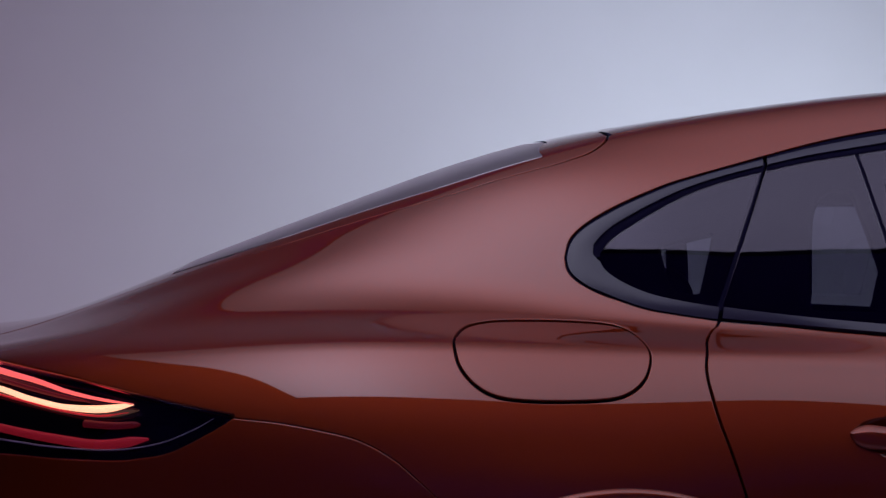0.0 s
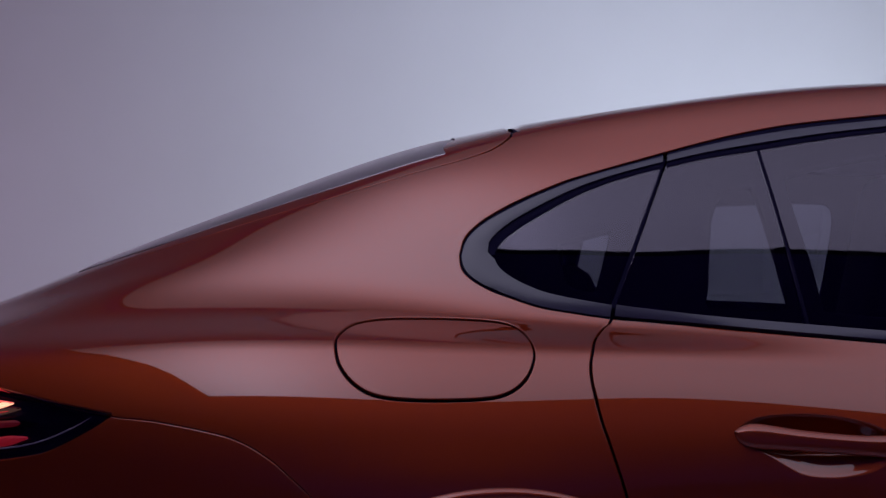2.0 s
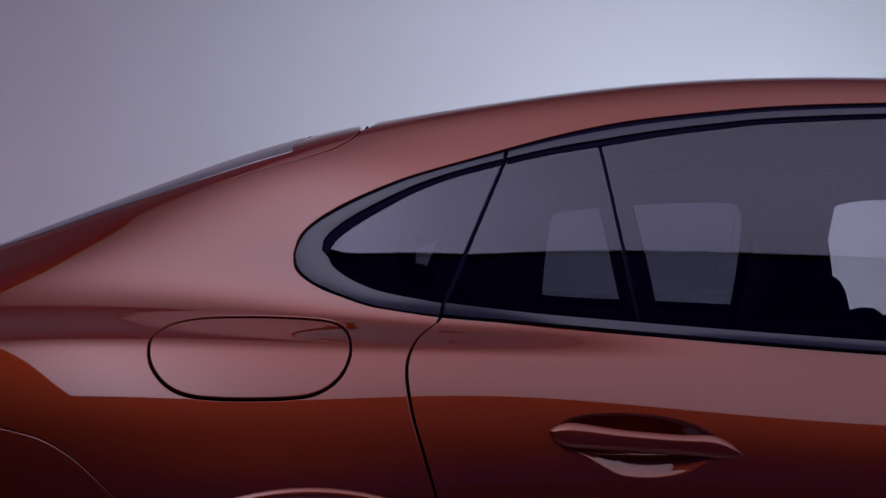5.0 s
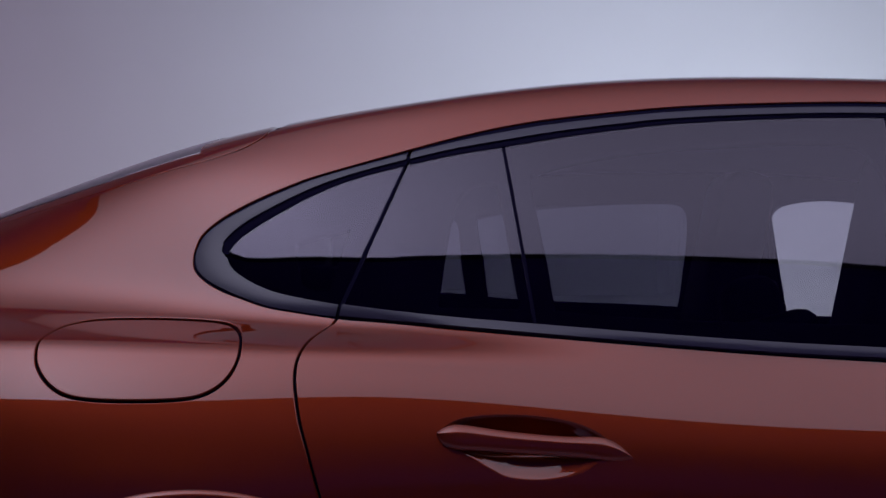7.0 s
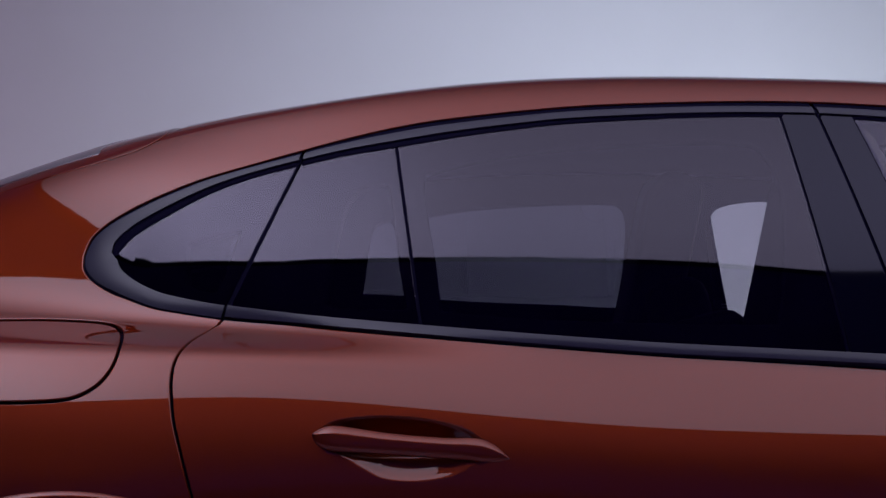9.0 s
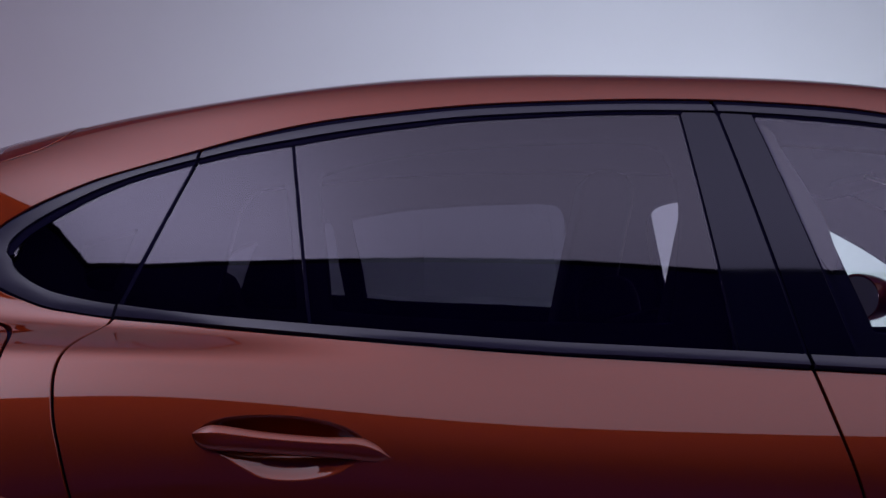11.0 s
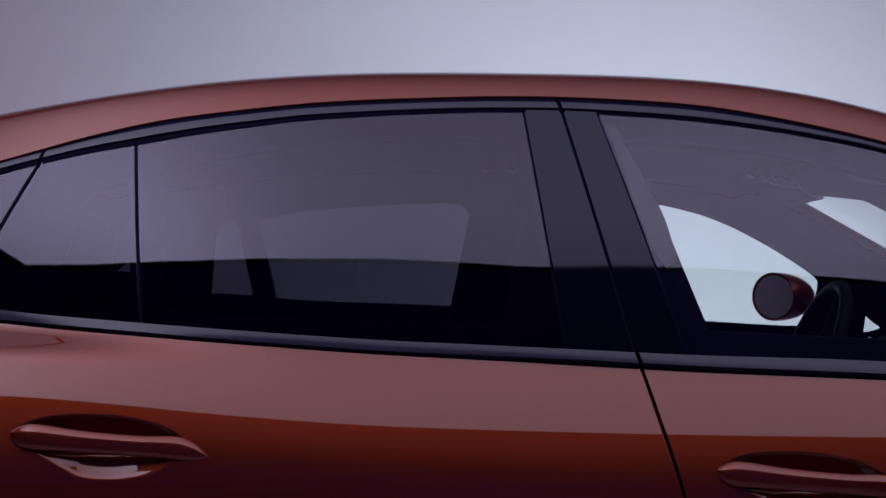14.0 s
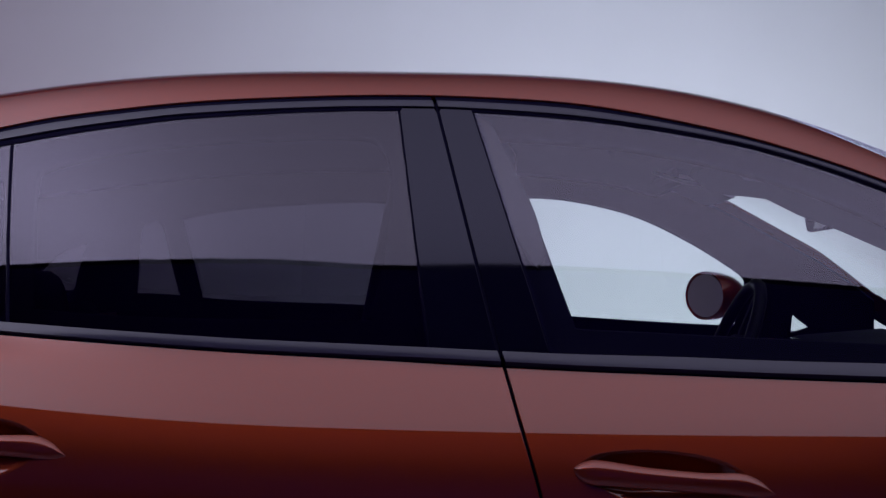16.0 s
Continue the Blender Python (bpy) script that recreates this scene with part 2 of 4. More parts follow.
def spline(xs, ys):
    """A natural cubic spline through the stations, for arrays of columns."""
    xs, ys = np.array(xs, float), np.array(ys, float)
    n, h = len(xs), np.diff(xs)
    a = np.eye(n)
    b = np.zeros_like(ys)
    for i in range(1, n - 1):
        a[i, i - 1:i + 2] = h[i - 1], 2 * (h[i - 1] + h[i]), h[i]
        b[i] = 6 * ((ys[i + 1] - ys[i]) / h[i] - (ys[i] - ys[i - 1]) / h[i - 1])
    m = np.linalg.solve(a, b)

    def value(x):
        x = np.clip(np.atleast_1d(np.asarray(x, float)), xs[0], xs[-1])
        i = np.clip(np.searchsorted(xs, x) - 1, 0, n - 2)
        s = (-1,) + (1,) * (ys.ndim - 1)
        u, v, w = (xs[i + 1] - x).reshape(s), (x - xs[i]).reshape(s), h[i].reshape(s)
        return (m[i] * u ** 3 + m[i + 1] * v ** 3) / (6 * w) + (ys[i] / w - m[i] * w / 6) * u + (ys[i + 1] / w - m[i + 1] * w / 6) * v
    return value


STATIONS = sorted(SECTIONS)
CONTROL = spline(STATIONS, [[c for wz in SECTIONS[s] for c in wz] for s in STATIONS])
TOP = 16.0             # the profile runs from 0 at the sill to 16 at the roof's middle


def surf(x, v, lift=0.0):
    """Points of the body's skin at places x along the car and v up the profile, lifted off along the normal."""
    x, v = np.broadcast_arrays(np.atleast_1d(np.asarray(x, float)), np.atleast_1d(np.asarray(v, float)))
    p = raw(x, v)
    if np.any(lift):
        p = p + normals(x, v) * np.broadcast_to(lift, x.shape)[:, None]
    return p


def raw(x, v):
    c = CONTROL(x).reshape(len(x), 19, 2)
    mirrored = c[:, 17:18] * np.array([-1, 1])
    c = np.concatenate([2 * c[:, :1] - c[:, 1:2], c, mirrored], axis=1)
    far = v > TOP
    v = np.clip(np.where(far, 2 * TOP - v, v), 0, TOP)
    v = np.interp(v, [0, 6, 9, TOP], [0, 6, 11, 18])     # the shoulder's ledge has closer controls
    i = np.minimum(v.astype(int), 17)
    f = v - i
    r = np.arange(len(x))
    b = ((1 - f) ** 3 / 6, (3 * f ** 3 - 6 * f ** 2 + 4) / 6, (-3 * f ** 3 + 3 * f ** 2 + 3 * f + 1) / 6, f ** 3 / 6)
    wz = sum(b[k][:, None] * c[r, i + k] for k in range(4))
    return np.stack([x, CENTRE - np.where(far, -1, 1) * wz[:, 0], wz[:, 1]], 1)


def normals(x, v):
    e = 1e-3
    n = np.cross(raw(x + e, v) - raw(x - e, v), raw(x, v + e) - raw(x, v - e))
    return n / np.maximum(np.linalg.norm(n, axis=1), 1e-12)[:, None]


GRID = np.linspace(0, TOP, 321)


def height_to_v(x, z):
    x, z = np.atleast_1d(np.asarray(x, float)), np.atleast_1d(np.asarray(z, float))
    table = raw(np.repeat(x, len(GRID)), np.tile(GRID, len(x)))[:, 2].reshape(len(x), -1)
    return np.array([np.interp(a, row, GRID) for a, row in zip(z, table)])


def resample(points, step, closed=False):
    p = np.array(points, float)
    if closed:
        p = np.vstack([p, p[:1]])
    d = np.concatenate([[0], np.cumsum(np.linalg.norm(np.diff(p, axis=0), axis=1))])
    n = max(3, int(round(d[-1] / step)))
    s = np.linspace(0, d[-1], n + 1)
    q = np.stack([np.interp(s, d, p[:, k]) for k in range(p.shape[1])], 1)
    return q[:-1] if closed else q


def smooth(points, step, closed=False):
    """A smooth curve (Catmull-Rom) through the points, in even steps."""
    p = np.array(points, float)
    n = len(p)
    out = []
    for i in range(n if closed else n - 1):
        if closed:
            a, b, c, d = (p[(i + k) % n] for k in (-1, 0, 1, 2))
        else:
            b, c = p[i], p[i + 1]
            a = p[i - 1] if i else 2 * b - c
            d = p[i + 2] if i + 2 < n else 2 * c - b
        for t in np.linspace(0, 1, 12, endpoint=False):
            out.append(0.5 * (2 * b + (c - a) * t + (2 * a - 5 * b + 4 * c - d) * t * t + (3 * b - 3 * c + d - a) * t ** 3))
    if not closed:
        out.append(p[-1])
    return resample(out, step, closed)


WAIST = spline([.2, .35, .52, .60, .75, 1.0, 1.25, 1.36, 1.45, 1.6, 2.0, 2.5], [1.119, 1.118, 1.107, 1.110, 1.108, 1.099, 1.086, 1.077, 1.081, 1.080, 1.058, 1.03])


def glass_shape(edge):
    """Window glass: rolled to a steady curve up and down, and hung from its upper rim."""
    xs = np.linspace(edge[0, 0], edge[-1, 0], 400)
    zs = np.interp(xs, edge[:, 0], edge[:, 1])
    ys = raw(xs, height_to_v(xs, zs))[:, 1]
    lean, roll = radians(24.9), 0.62

    def shape(x, v):
        p = raw(x, v)
        zu, yu, zl = np.interp(x, xs, zs), np.interp(x, xs, ys), WAIST(x)
        p[:, 1] = yu - (np.log(np.cos(lean + roll * (p[:, 2] - zl))) - np.log(np.cos(lean + roll * (zu - zl)))) / roll
        return p
    return shape


# ---- building helpers ----
def link_mesh(name, verts, faces, mat, parent=None, norms=None, mirror=False, label=""):
    verts = np.array(verts, float)
    if mirror:
        verts = verts * (1, -1, 1) + (0, 2 * CENTRE, 0)
        faces = [tuple(reversed(f)) for f in faces]
        norms = None if norms is None else np.array(norms) * (1, -1, 1)
    me = bpy.data.meshes.new(name)
    me.from_pydata(verts.tolist(), [], [tuple(int(i) for i in f) for f in faces])
    me.validate()
    me.materials.append(mat)
    me.polygons.foreach_set("use_smooth", [True] * len(me.polygons))
    if norms is not None and len(norms) == len(me.vertices):
        me.normals_split_custom_set_from_vertices(np.asarray(norms, float).tolist())
    ob = new(name, me)
    ob.parent = parent
    if label:
        ob["label"] = label
    return ob


def part(name, bm, mat, parent=None, label="", soft_angle=40):
    me = bpy.data.meshes.new(name)
    bmesh.ops.recalc_face_normals(bm, faces=bm.faces)
    bm.to_mesh(me)
    bm.free()
    me.materials.append(mat)
    me.polygons.foreach_set("use_smooth", [True] * len(me.polygons))
    me.set_sharp_from_angle(angle=radians(soft_angle))
    ob = new(name, me)
    ob.parent = parent
    if label:
        ob["label"] = label
    return ob


def box(bm, cx, cy, cz, sx, sy, sz, bevel=0.0, turn=None):
    m = Matrix.Translation((cx, cy, cz)) @ (turn or Matrix.Identity(4)) @ Matrix.Diagonal((sx, sy, sz, 1))
    g = bmesh.ops.create_cube(bm, size=1, matrix=m)["verts"]
    if bevel:
        es = list({e for v in g for e in v.link_edges})
        bmesh.ops.bevel(bm, geom=es, offset=bevel, segments=3, profile=0.5, affect="EDGES")
    return bm


def tube(bm, path, radius, n=10):
    """A round bar along a path."""
    p = [Vector(q) for q in path]
    rings = []
    for i, q in enumerate(p):
        d = (p[min(i + 1, len(p) - 1)] - p[max(i - 1, 0)]).normalized()
        a = d.orthogonal() if abs(d.z) > 0.9 else d.cross(Vector((0, 0, 1)))
        a.normalize()
        b = d.cross(a)
        r = radius[i] if isinstance(radius, (list, tuple)) else radius
        rings.append([bm.verts.new(q + r * (math.cos(k * math.tau / n) * a + math.sin(k * math.tau / n) * b)) for k in range(n)])
    for r0, r1 in zip(rings, rings[1:]):
        for k in range(n):
            bm.faces.new((r0[k], r0[(k + 1) % n], r1[(k + 1) % n], r1[k]))
    bm.faces.new(rings[0][::-1])
    bm.faces.new(rings[-1])
    return bm


VS = 0.075             # metres to one step of v, for laying out meshes


def inside(points, loop):
    """Which points lie inside a closed outline."""
    a, b = loop, np.roll(loop, -1, 0)
    x, y = points[:, :1], points[:, 1:]
    over = (a[:, 1] > y) != (b[:, 1] > y)
    dy = np.where(b[:, 1] == a[:, 1], 1e-12, b[:, 1] - a[:, 1])
    return (np.sum(over & (x < a[:, 0] + (y - a[:, 1]) * (b[:, 0] - a[:, 0]) / dy), 1) % 2) == 1


def panel(name, loop, mat, parent, step=0.02, edge=0.010, lift=0.0, rim=0.0012, in_v=False, mirror=False, label="", holes=(), shape=None):
    """A piece of the body's skin inside a closed outline of (x, z), or (x, v), with rounded edges turned inwards and with holes."""
    from mathutils.geometry import delaunay_2d_cdt
    loops = []
    for k, lp in enumerate((loop, *holes)):
        lp = np.array(lp, float)
        if k or not in_v:
            lp = np.stack([lp[:, 0], height_to_v(lp[:, 0], lp[:, 1])], 1)
        loops.append(lp * (1, VS))
    loop = loops[0]
    every = np.vstack(loops)
    lo, hi = loop.min(0), loop.max(0)
    gx, gy = np.meshgrid(np.arange(lo[0] + step / 2, hi[0], step), np.arange(lo[1] + step / 2, hi[1], step))
    grid = np.stack([gx.ravel(), gy.ravel()], 1)
    if len(grid):
        grid = grid[inside(grid, loop)]
    if len(grid):
        near = np.array([np.min(np.sum((every - g) ** 2, 1)) for g in grid])
        grid = grid[near > (0.35 * step) ** 2]
    pts, edges, n = [Vector(p) for p in np.vstack([every, grid])], [], 0
    for lp in loops:
        edges += [(n + i, n + (i + 1) % len(lp)) for i in range(len(lp))]
        n += len(lp)
    vs, es, fs, _, _, _ = delaunay_2d_cdt(pts, edges, [], 0, 1e-6)
    uv = np.array([tuple(v) for v in vs])
    mid = np.array([uv[list(f)].mean(0) for f in fs])
    keep = inside(mid, loop)
    for lp in loops[1:]:
        keep &= ~inside(mid, lp)
    fs = [tuple(f) for f, k in zip(fs, keep) if k]
    used = sorted({i for f in fs for i in f})
    index = {i: k for k, i in enumerate(used)}
    fs = [tuple(index[i] for i in f) for f in fs]
    uv = uv[used]
    x, v = uv[:, 0], uv[:, 1] / VS
    if shape is None:
        nor, pos = normals(x, v), raw(x, v)
    else:
        e = 1e-3
        pos = shape(x, v)
        nor = np.cross(shape(x + e, v) - shape(x - e, v), shape(x, v + e) - shape(x, v - e))
        nor /= np.linalg.norm(nor, axis=1)[:, None]
    pos = pos + nor * lift
    verts, norms, faces = list(pos), list(nor), [tuple(f) for f in fs]
    # boundary
    count = {}
    for f in faces:
        for a, b in zip(f, f[1:] + f[:1]):
            count[(a, b)] = count.get((a, b), 0) + 1
    rim_next = {a: b for (a, b) in count if (b, a) not in count}
    rim_prev = {b: a for a, b in rim_next.items()}
    ids = [a for a in rim_next if a in rim_prev]
    r1, r2 = {}, {}
    for a in ids:
        t = pos[rim_next[a]] - pos[rim_prev[a]]
        t = t / max(np.linalg.norm(t), 1e-9)
        o = np.cross(t, nor[a])
        k = (nor[a] + o)
        for ring, q, m in ((r1, pos[a] + rim * (o - nor[a]), k / np.linalg.norm(k) * 0.3 + o * 0.7), (r2, pos[a] + rim * o - nor[a] * edge, o)):
            ring[a] = len(verts)
            verts.append(q)
            norms.append(m / np.linalg.norm(m))
    for a in ids:
        b = rim_next[a]
        if b in r1:
            faces.append((b, a, r1[a], r1[b]))
            faces.append((r1[b], r1[a], r2[a], r2[b]))
    # orientation: x to the right and v up, seen from outside
    f0 = faces[0]
    g = np.cross(verts[f0[1]] - verts[f0[0]], verts[f0[2]] - verts[f0[0]])
    if np.dot(g, nor[f0[0]]) < 0:
        faces = [tuple(reversed(f)) for f in faces]
    return link_mesh(name, verts, faces, mat, parent, norms, mirror, label)


def ribbon(name, a, b, f0, f1, mat, parent, height=0.0, crown=0.002, n=6, mirror=False, label="", shape=None):
    """A moulding between two curves (x, v) of equal count, from fraction f0 to f1 across, with a crowned face and turned edges."""
    fr = np.linspace(f0, f1, n + 1)
    lifts = [-0.012] + [height + crown * (1 - (2 * k / n - 1) ** 2) for k in range(n + 1)] + [-0.012]
    fr = [f0] + list(fr) + [f1]
    verts = []
    for f, h in zip(fr, lifts):
        q = a * (1 - f) + b * f
        verts.append(surf(q[:, 0], q[:, 1], h) if shape is None else shape(q[:, 0], q[:, 1]) - np.array([0, h, 0]))
    m = len(a)
    verts = np.concatenate(verts)
    faces = []
    for i in range(len(fr) - 1):
        for j in range(m - 1):
            faces.append((i * m + j, i * m + j + 1, (i + 1) * m + j + 1, (i + 1) * m + j))
    for j in (0, m - 1):
        faces.append(tuple(i * m + j for i in range(len(fr))))
    bm = bmesh.new()
    vs = [bm.verts.new(p if not mirror else (p[0], 2 * CENTRE - p[1], p[2])) for p in verts]
    for f in faces:
        bm.faces.new([vs[i] for i in f])
    return part(name, bm, mat, parent, label, 60)


# ---- the studio ----
def studio():
    bm = bmesh.new()
    box(bm, 2.0, 2.0, -0.05, 26, 18, 0.1)
    tagged(part("floor", bm, FLOOR), "violet-grey painted smooth studio floor", "floor", kind="structure")
    bm = bmesh.new()          # back wall with a curved foot
    prof = [(9.4, 8.0), (9.4, 1.2)] + [(8.6 + 0.8 * math.cos(a), 0.82 - 0.8 * math.sin(a)) for a in np.linspace(0, math.pi / 2, 9)]
    prof += [(8.6, -0.06), (9.6, -0.06), (9.6, 8.0)]
    ends = [[bm.verts.new((x, y, z)) for y, z in prof] for x in (-11, 15)]
    for k in range(len(prof)):
        bm.faces.new((ends[0][k], ends[0][(k + 1) % len(prof)], ends[1][(k + 1) % len(prof)], ends[1][k]))
    bm.faces.new(ends[0])
    bm.faces.new(ends[1][::-1])
    tagged(part("backdrop", bm, WALL), "pale grey matt studio backdrop wall", "backdrop", kind="structure")
    for name, c, s in (("wall_west", (-11.1, 2, 4), (0.2, 18, 8)), ("wall_east", (15.1, 2, 4), (0.2, 18, 8)), ("wall_south", (2, -7.1, 4), (26.4, 0.2, 8)), ("ceiling", (2, 2, 8.1), (26.4, 18, 0.2))):
        bm = bmesh.new()
        box(bm, *c, *s)
        tagged(part(name, bm, DRAPE if name in ("wall_south", "ceiling") else BLACK), ("unseen violet cloth, added to tint reflections, on studio " if name in ("wall_south", "ceiling") else "black matt studio ") + name.split("_")[0], name.split("_")[0], kind="structure")


def softbox(x0, x1, y0, y1, z, splay):
    """A hung light with a cloth face; its rear end runs out by splay towards the back wall."""
    base = tagged(new("overhead_softbox"), "large white overhead softbox with a black frame", "studio light")
    base.location = ((x0 + x1) / 2, (y0 + y1) / 2, z)
    hx, hy = (x1 - x0) / 2, (y1 - y0) / 2
    corners = [(-hx, -hy), (hx, -hy), (hx, hy), (-hx - splay, hy)]
    bm = bmesh.new()
    low, top = [[bm.verts.new((x, y, h)) for x, y in corners] for h in (-.01, .01)]
    bm.faces.new(low[::-1])
    bm.faces.new(top)
    for k in range(4):
        bm.faces.new((low[k], low[(k + 1) % 4], top[(k + 1) % 4], top[k]))
    part("diffuser", bm, SOFTBOX, base)
    for k in range(4):
        a, b = Vector((*corners[k], .06)), Vector((*corners[(k + 1) % 4], .06))
        d = (b - a).normalized()
        out = Vector((d.y, -d.x, 0)) * .03
        bm = bmesh.new()
        box(bm, *((a + b) / 2 + out), (b - a).length + .12, .06, .18, 0, Matrix.Rotation(math.atan2(d.y, d.x), 4, "Z"))
        part("frame_rail", bm, BLACK, base)
    bm = bmesh.new()
    face = [bm.verts.new((x, y, .155)) for x, y in corners]
    lid = [bm.verts.new((x, y, .165)) for x, y in corners]
    bm.faces.new(face[::-1])
    bm.faces.new(lid)
    for k in range(4):
        bm.faces.new((face[k], face[(k + 1) % 4], lid[(k + 1) % 4], lid[k]))
    part("back_cover", bm, BLACK, base)
    for sx in (-0.4, 0.4):
        for sy in (-0.4, 0.4):
            bm = bmesh.new()
            tube(bm, [(sx * (x1 - x0), sy * (y1 - y0), 0.15), (sx * (x1 - x0), sy * (y1 - y0), 8.02 - z)], 0.008, 6)
            part("hanging_wire", bm, BLACK, base)


studio()
softbox(-1.63, 5.5, -0.53, 5.0, 4.2, 0.5)

# ---- the car: outlines ----
CUT_REAR = [(.562, 1.266), (.530, 1.180), (.500, 1.100), (.457, .999), (.436, .978), (.414, .960), (.403, .938), (.400, .915), (.403, .888), (.411, .850), (.422, .816), (.445, .744)]
CUT_MID = [(1.394, 1.364), (1.430, 1.220), (1.470, 1.066), (1.502, .950), (1.510, .930), (1.530, .860), (1.560, .755), (1.585, .640), (1.600, .500), (1.600, .372)]
CUT_FRONT = [(2.600, .905), (2.640, .860), (2.670, .780), (2.690, .640), (2.690, .480), (2.680, .372)]
OUT_UP = [(.215, 1.089), (.224, 1.117), (.245, 1.140), (.275, 1.161), (.313, 1.182), (.363, 1.205), (.412, 1.224), (.535, 1.262), (.630, 1.290), (.720, 1.312), (.815, 1.328), (1.0, 1.349), (1.18, 1.359), (1.32, 1.363), (1.46, 1.361), (1.64, 1.349), (1.82, 1.316), (1.97, 1.276), (2.15, 1.210), (2.35, 1.110), (2.50, 1.010), (2.58, .950)]
OUT_LOW = [(.215, 1.089), (.218, 1.066), (.234, 1.048), (.264, 1.031), (.298, 1.019), (.340, 1.006), (.385, .999), (.452, .991), (.550, .985), (.630, .979), (.775, .969), (.945, .958), (1.113, .948), (1.28, .941), (1.444, .934), (1.61, .927), (1.775, .922), (1.915, .918), (2.3, .910), (2.6, .905)]
IN_UP = [(0.27, 1.096), (0.284, 1.1154), (0.308, 1.1352), (0.356, 1.1656), (0.406, 1.1932), (0.455, 1.2145), (0.504, 1.2305), (0.56, 1.2455), (0.63, 1.2625), (0.712, 1.2775), (0.815, 1.2965), (0.91, 1.3105), (1.0, 1.3215), (1.185, 1.3335), (1.338, 1.3375), (1.457, 1.3355), (1.64, 1.3225), (1.82, 1.2955), (1.965, 1.2605), (2.15, 1.1915), (2.35, 1.0915), (2.5, 0.9905)]
IN_LOW = [(.270, 1.096), (.276, 1.080), (.284, 1.067), (.309, 1.050), (.343, 1.035), (.386, 1.025), (.457, 1.014), (.550, 1.004), (.630, .997), (.760, .988), (.944, .977), (1.11, .968), (1.28, .961), (1.495, .952), (1.61, .948), (1.78, .945), (1.915, .941), (2.3, .935), (2.50, .932)]
HATCH = [(.319, 1.308), (.312, 1.297), (.298, 1.285), (.278, 1.272), (.253, 1.262), (.214, 1.249), (.137, 1.227), (.041, 1.196), (-.055, 1.167), (-.153, 1.136), (-.251, 1.103), (-.350, 1.072), (-.494, 1.026), (-.625, .976), (-.719, .943), (-.86, .905)]
LAMP_UP = [(-.292, .847), (-.363, .857), (-.442, .871), (-.572, .893), (-.700, .908), (-.80, .915), (-.88, .905)]
LAMP_LOW = [(-.292, .845), (-.327, .822), (-.384, .792), (-.430, .781), (-.468, .776), (-.555, .774), (-.649, .774), (-.80, .765), (-.88, .755)]
SEAM = [(-.292, .843), (-.222, .838), (-.140, .825), (-.100, .813), (-.060, .791), (-.027, .764), (.001, .739), (.020, .715)]
FLAP = [(.026, .952), (.031, .964), (.052, .977), (.092, .984), (.150, .986), (.206, .986), (.270, .983), (.300, .975), (.315, .958), (.316, .934), (.303, .907), (.278, .888), (.240, .879), (.158, .876), (.093, .880), (.057, .895), (.033, .922)]
WHEELS = (0.27, 3.22)
DITCH = 13.55          # the roof's edge on the profile


def to_v(points):
    p = np.array(points, float)
    return np.stack([p[:, 0], height_to_v(p[:, 0], p[:, 1])], 1)


def arc(cx, cz, r, a0, a1, n=24):
    return [(cx + r * math.cos(radians(a)), cz + r * math.sin(radians(a))) for a in np.linspace(a0, a1, n)]


def between(curve, x0, x1):
    """The stretch of a curve, monotone in x, from x0 to x1."""
    c = np.array(curve)
    if c[0, 0] > c[-1, 0]:
        c = c[::-1]
    s = np.arange(x0, x1, 0.004) if x1 - x0 > 0.02 else [x0]
    keep = c[(c[:, 0] > x0) & (c[:, 0] < x1)]
    ends = [(x, np.interp(x, c[:, 0], c[:, 1])) for x in (x0, x1)]
    return np.vstack([ends[0], keep, ends[1]])


def shifted(curve, dx):
    return np.array(curve, float) + (dx, 0)


def join(*curves):
    return np.vstack([np.array(c, float) for c in curves])


S_UP, S_LOW, G_UP, G_LOW = (smooth(c, 0.008) for c in (OUT_UP, OUT_LOW, IN_UP, IN_LOW))
C_REAR, C_MID, C_FRONT = smooth(CUT_REAR, 0.008), smooth(CUT_MID, 0.008), smooth(CUT_FRONT, 0.008)
S_HATCH, S_SEAM = smooth(HATCH, 0.01), smooth(SEAM, 0.008)
S_LAMP_UP, S_LAMP_LOW = smooth(LAMP_UP, 0.008), smooth(LAMP_LOW, 0.008)
S_FLAP = smooth(FLAP, 0.005, True)
def grown(loop, d):
    """A closed outline moved outwards by d."""
    t = np.roll(loop, -1, 0) - np.roll(loop, 1, 0)
    o = np.stack([t[:, 1], -t[:, 0]], 1) / np.linalg.norm(t, axis=1)[:, None]
    area = np.sum(loop[:, 0] * np.roll(loop[:, 1], -1) - np.roll(loop[:, 0], -1) * loop[:, 1])
    return loop + o * d * (1 if area > 0 else -1)


FLAP_HOLE, FLAP_WELL = grown(S_FLAP, 0.0042), grown(S_FLAP, 0.012)
GAP = 0.0034           # half the width of a shut line


def x_at(curve, z):
    c = np.array(curve)
    o = np.argsort(c[:, 1])
    return float(np.interp(z, c[o, 1], c[o, 0]))


def below(curve, z):
    c = np.array(curve)
    return c[c[:, 1] < z]


car = tagged(new("car"), "copper metallic four-door saloon car with dark windows, parked in a studio", "car")
FAR = (False, True)


PILLAR = to_v([(1.86, 1.382), (1.95, 1.345), (2.06, 1.296), (2.19, 1.232), (2.35, 1.150), (2.50, 1.045), (2.62, .985), (2.70, .97)])
RAIL_START = float(height_to_v([.319], [1.308])[0])


